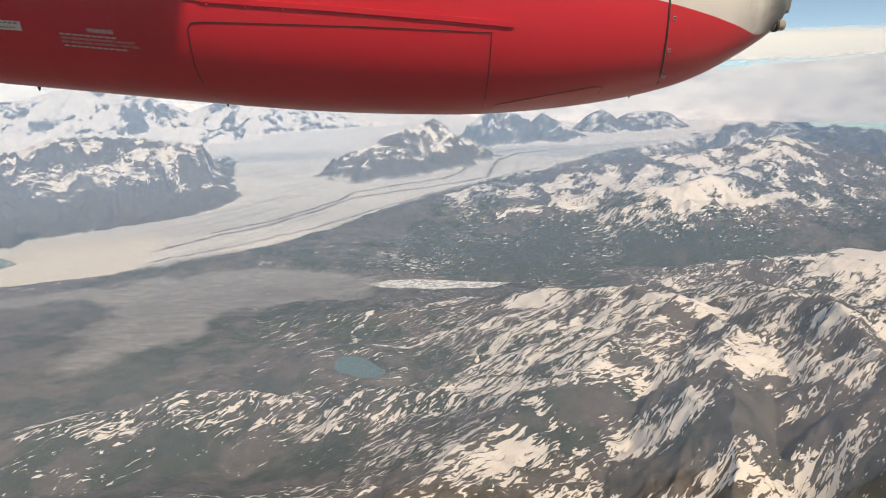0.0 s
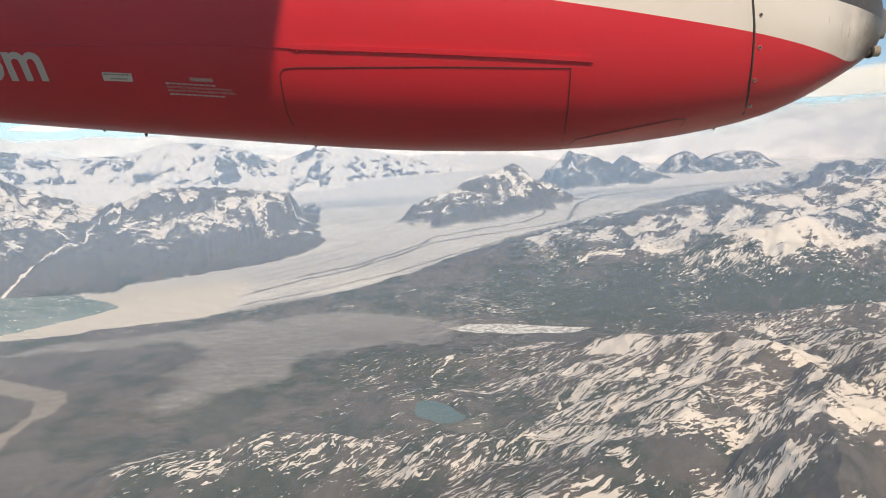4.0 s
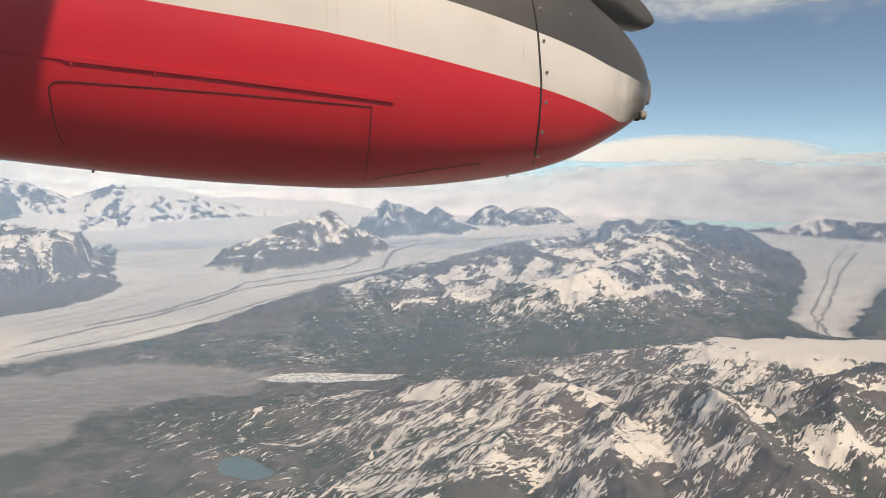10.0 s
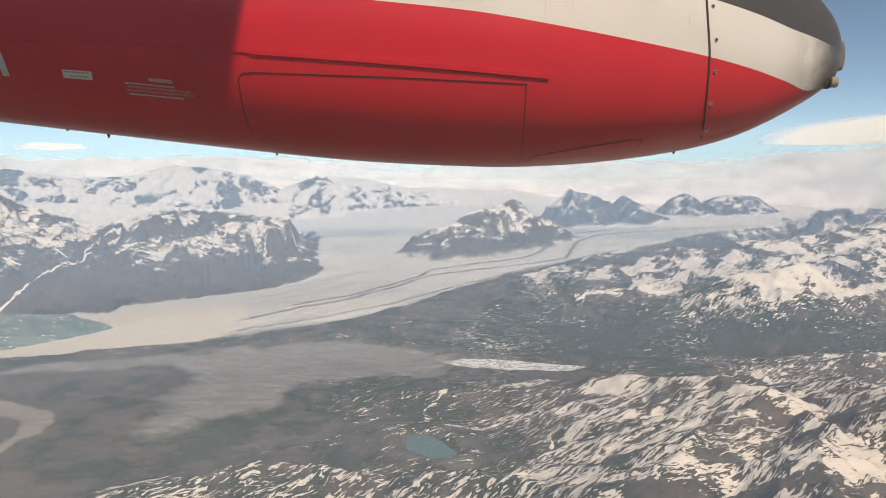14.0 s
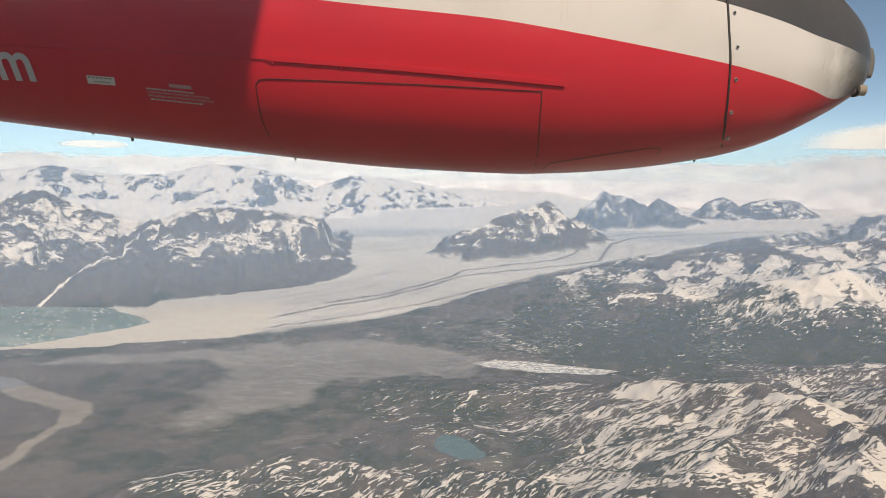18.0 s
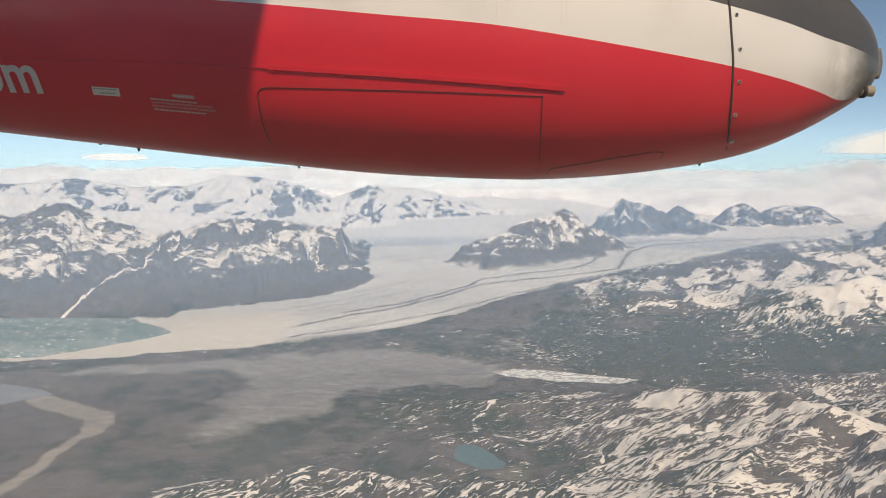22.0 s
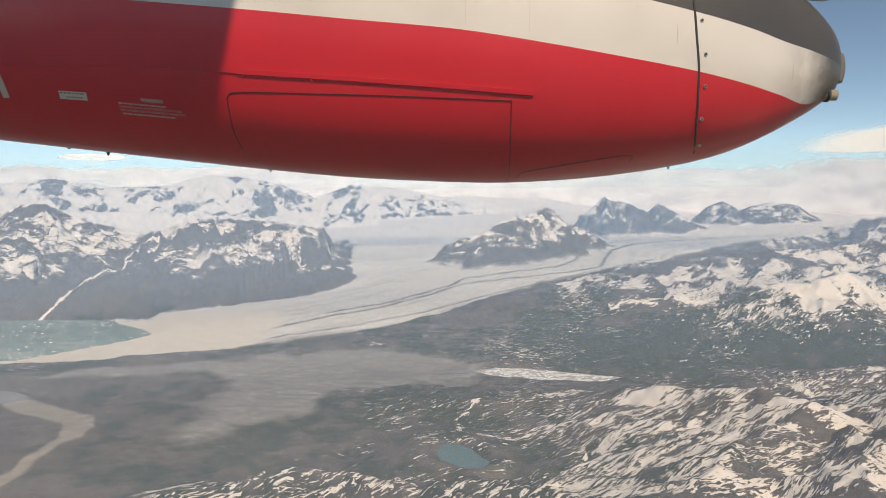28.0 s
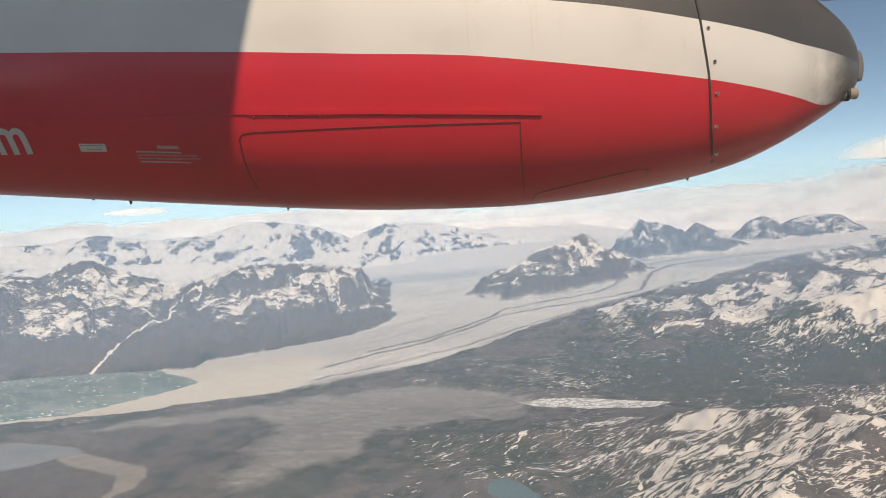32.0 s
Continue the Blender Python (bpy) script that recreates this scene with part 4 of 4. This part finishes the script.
# drain tabs under the belly
for x, z in ((-1.26, .152), (-0.594, .078), (1.036, .078), (-1.42, .17)):
    bm = bmesh.new()
    k = 0.35 if x == -1.42 else 1.0
    outline = [(-0.009, 0.012), (0.009, 0.012), (0.005, -0.011 * k), (0.0, -0.016 * k), (-0.003, -0.006 * k)]
    front = [bm.verts.new((x + a, AXIS - 0.004, z + b)) for a, b in outline]
    rear = [bm.verts.new((x + a, AXIS + 0.004, z + b)) for a, b in outline]
    bm.faces.new(front), bm.faces.new(rear)
    for i in range(5):
        bm.faces.new((front[i], front[(i + 1) % 5], rear[(i + 1) % 5], rear[i]))
    part("drain_tab", bm, SEAL, nacelle, smooth=False)


def tube(name, a, b, r0, r1, material, parent, label="", hollow=True, seg=24):
    bm = bmesh.new()
    a, b = Vector(a), Vector(b)
    q = (b - a).to_track_quat("Z", "Y").to_matrix()
    prof = [(0, r0), ((b - a).length, r1)] + ([((b - a).length, r1 * 0.8), (0.2 * (b - a).length, r0 * 0.75)] if hollow else [])
    rings = []
    for d, r in prof:
        rings.append([bm.verts.new(a + q @ Vector((r * math.cos(k * 2 * math.pi / seg), r * math.sin(k * 2 * math.pi / seg), d))) for k in range(seg)])
    for p, s in zip(rings, rings[1:]):
        for k in range(seg):
            bm.faces.new((p[k], p[(k + 1) % seg], s[(k + 1) % seg], s[k]))
    bm.faces.new(rings[-1])
    if not hollow:
        bm.faces.new(rings[0])
    return part(name, bm, material, parent, label)


tube("drain_pipe", (1.62, 2.79, .350), (1.675, 2.79, .346), 0.022, 0.021, BRASS, nacelle, "short tan steel drain pipe")
tube("pipe_clamp", (1.632, 2.79, .349), (1.643, 2.79, .349), 0.029, 0.029, SEAL, nacelle, hollow=False)
bm = bmesh.new()
rows = []
for i in range(9):
    a = -0.75 + 1.5 * i / 8
    rows.append([bm.verts.new((1.695 + 0.022 * math.cos(a * 1.4), AXIS - 0.045 + d, .455 + .085 * math.sin(a))) for d in (0, 0.09)] + [bm.verts.new((1.67, AXIS - 0.045 + d, .455 + .085 * math.sin(a))) for d in (0.09, 0)])
for a, b in zip(rows, rows[1:]):
    for k in range(4):
        bm.faces.new((a[k], a[(k + 1) % 4], b[(k + 1) % 4], b[k]))
bm.faces.new(rows[0]), bm.faces.new(rows[-1])
part("tail_lip", bm, SOOTY, nacelle, "sooty metal lip at the tail")
# dark blade-shaped fairing that overhangs the tail
bm = bmesh.new()
outline = [(0.7, 1.12), (0.9, .93), (1.2, .84), (1.42, .785), (1.54, .757), (1.62, .742), (1.675, .738), (1.70, .745), (1.712, .762), (1.705, .782), (1.66, .83), (1.60, .875), (1.50, .94), (1.3, 1.03), (1.0, 1.15)]
front = [bm.verts.new((x, AXIS - 0.06, z)) for x, z in outline]
mid = [bm.verts.new((1.25 + (x - 1.25) * 1.012, AXIS, .9 + (z - .9) * 1.02)) for x, z in outline]
rear = [bm.verts.new((x, AXIS + 0.06, z)) for x, z in outline]
bm.faces.new(front), bm.faces.new(rear)
for a, b in ((front, mid), (mid, rear)):
    for i in range(len(outline)):
        j = (i + 1) % len(outline)
        bm.faces.new((a[i], a[j], b[j], b[i]))
part("exhaust_fairing", bm, BLACK, nacelle, "dark blade-shaped exhaust fairing")


# lettering and placards
def lettering(name, text, x, z, size, material, parent, slope=0.0, off=0.003, align="LEFT", bold=0.0):
    cu = bpy.data.curves.new(name, "FONT")
    cu.body, cu.size, cu.align_x = text, size, align
    cu.resolution_u, cu.offset = 3, bold
    tmp = new(name, cu)
    me = bpy.data.meshes.new_from_object(tmp.evaluated_get(bpy.context.evaluated_depsgraph_get()))
    bpy.data.objects.remove(tmp)
    for v in me.vertices:
        px, pz = x + v.co.x, z + v.co.y + slope * v.co.x
        v.co = skin(px, pz, off)
    me.materials.append(material)
    ob = new(name, me)
    ob.parent = parent
    return ob


lettering("lettering", "com", -1.442, .337, 0.185, DECAL, nacelle, -0.05, align="RIGHT", bold=0.004)["label"] = "worn white lettering"
bead("placard", along([(-1.26, .341), (-1.16, .333)], 0.02), 0.034, 0.0015, LABEL, nacelle, "torn grey placard")
for dz, a, b in ((0.007, -1.255, -1.165), (-0.006, -1.235, -1.175)):
    for i in range(6):
        x0 = a + (b - a) * i / 6
        bead("placard_print", [(x0, .337 + dz - 0.08 * (x0 + 1.21)), (x0 + (b - a) / 6 * 0.7, .337 + dz - 0.08 * (x0 + 1.21))], 0.006, 0.0028, BRASS, nacelle)
lettering("warning_lettering", "WARNING", -0.964, .313, 0.0165, DECAL, nacelle, -0.09, bold=0.0007)["label"] = "small white warning lettering"
for i, (text, x) in enumerate((("", -1.05), ("CLEAR PERSONNEL FROM RUDDER, FLAPS, SPOILER", -1.05), ("AND LANDING GEAR DOORS BEFORE CONNECTING", -1.05), ("", -1.045))):
    z = .3075 - 0.0115 * i
    if text:
        lettering("warning_lettering", text, x, z, 0.0098, DECAL, nacelle, -0.10)
    else:
        for k in range(9 if i == 0 else 10):
            x0 = x + k * 0.0195
            bead("print_bar", [(x0, z + 0.003 - 0.1 * (x0 + 1.05)), (x0 + 0.014, z + 0.003 - 0.1 * (x0 + 0.014 + 1.05))], 0.006, 0.0025, DECAL, nacelle)

# oil runs and scuffs on the white stripe
rng = np.random.default_rng(11)
for x, z0, z1, wide in ((0.20, .735, .56, .003), (0.235, .735, .55, .002), (0.42, .70, .53, .0035), (0.44, .70, .53, .002), (0.52, .68, .55, .002), (0.95, .56, .50, .002), (1.22, .50, .48, .002), (1.43, .45, .39, .0025), (1.36, .46, .44, .002), (1.47, .43, .39, .002), (0.80, .63, .615, .003)):
    bead("oil_streak", along([(x + 0.0012 * rng.standard_normal(), z0 + (z1 - z0) * k / 5) for k in range(6)]), wide, 0.0008, LABEL, nacelle)

# the wing overhead, whose rear edge throws the shadow on the cowl
wing = tagged(new("wing"), "white high wing spanning above the engine nacelle", "wing")
wing.location = (0, 0, EYE)
bm = bmesh.new()
TE, CH, WZ = -0.24, 2.6, 1.9
prof = [(0, 0), (0.05, -0.012), (0.3, -0.03), (0.7, -0.045), (0.93, -0.03), (1, 0.01), (0.97, 0.055), (0.8, 0.1), (0.5, 0.10), (0.2, 0.045)]
rings = [[bm.verts.new((TE - CH * u, y, WZ + CH * v)) for u, v in prof] for y in (0.5, 2.0, 4.0, 9.0)]
for a, b in zip(rings, rings[1:]):
    for i in range(len(prof)):
        bm.faces.new((a[i], a[(i + 1) % len(prof)], b[(i + 1) % len(prof)], b[i]))
bm.faces.new(rings[0]), bm.faces.new(rings[-1])
part("wing_skin", bm, WHITE, wing)


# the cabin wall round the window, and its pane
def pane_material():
    m = Mat("veiled_smeared_acrylic", 0.1)
    # The film's even base is a painted glare veil lifting the darks; blotches are smears.
    veil_smear = m.span(m.noise(m.mapped((1, 1, 1)), 7.0, 3, 0.5), 0.45, 0.75, 0.026, 0.040)
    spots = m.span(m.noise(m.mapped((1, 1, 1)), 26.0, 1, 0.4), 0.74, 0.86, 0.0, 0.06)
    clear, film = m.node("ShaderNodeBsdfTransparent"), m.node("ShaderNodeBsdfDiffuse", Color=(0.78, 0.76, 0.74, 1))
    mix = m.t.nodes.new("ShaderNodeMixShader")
    m.link(m.math("ADD", veil_smear, spots), mix.inputs[0])
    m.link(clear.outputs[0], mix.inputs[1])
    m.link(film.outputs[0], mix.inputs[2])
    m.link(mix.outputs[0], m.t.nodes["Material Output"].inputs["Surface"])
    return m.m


WALL_R, WALL_Y, WALL_Z = 1.40, -1.05, -0.35


def on_hull(x, up, off=0.0):
    """A place on the round cabin wall, by its way along and its way up the curve."""
    a = up / WALL_R
    return (x, WALL_Y + (WALL_R + off) * math.cos(a), WALL_Z + (WALL_R + off) * math.sin(a))


def window_loop(grow=0.0):
    out = []
    for cx, cu, a0 in ((0.40, 0.52, 0), (-0.40, 0.52, 90), (-0.40, 0.14, 180), (0.40, 0.14, 270)):
        out += [(cx + (0.12 + grow) * math.cos(radians(a0 + 10 * k)), cu + (0.12 + grow) * math.sin(radians(a0 + 10 * k))) for k in range(10)]
    return out


def hull_edge(x, up):
    """Where the way from the window's middle through a point meets the wall's edge."""
    dx, du = x, up - 0.33
    k = min(3.4 / abs(dx) if abs(dx) > 1e-6 else 1e9, (1.05 if du > 0 else 1.75) / abs(du) if abs(du) > 1e-6 else 1e9)
    return (dx * k, 0.33 + du * k)


bm = bmesh.new()
loop = window_loop()
shells = []
for off in (0.0, -0.06):
    rows = []
    for step in (0.0, 0.02, 0.08, 0.2, 0.4, 0.7, 1.0):
        rows.append([bm.verts.new(on_hull(x + (hull_edge(x, u)[0] - x) * step, u + (hull_edge(x, u)[1] - u) * step, off)) for x, u in loop])
    for a, b in zip(rows, rows[1:]):
        for k in range(len(loop)):
            bm.faces.new((a[k], a[(k + 1) % len(loop)], b[(k + 1) % len(loop)], b[k]))
    shells.append(rows)
for r in (0, -1):
    for k in range(len(loop)):
        q = (k + 1) % len(loop)
        bm.faces.new((shells[0][r][k], shells[0][r][q], shells[1][r][q], shells[1][r][k]))
cabin = tagged(part("wall_cabin", bm, CABIN, None, ""), "white curved aircraft cabin wall round the window", "cabin wall", kind="structure")
cabin.location = (0, 0, EYE)
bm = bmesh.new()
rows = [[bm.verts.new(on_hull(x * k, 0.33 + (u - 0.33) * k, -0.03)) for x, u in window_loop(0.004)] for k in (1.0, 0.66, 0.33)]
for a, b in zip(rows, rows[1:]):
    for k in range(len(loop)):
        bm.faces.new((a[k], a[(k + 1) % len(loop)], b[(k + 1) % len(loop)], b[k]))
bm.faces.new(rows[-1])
pane = tagged(part("window_1", bm, pane_material(), None, ""), "acrylic cabin window pane with faint smears and a painted glare veil", "window", kind="structure")
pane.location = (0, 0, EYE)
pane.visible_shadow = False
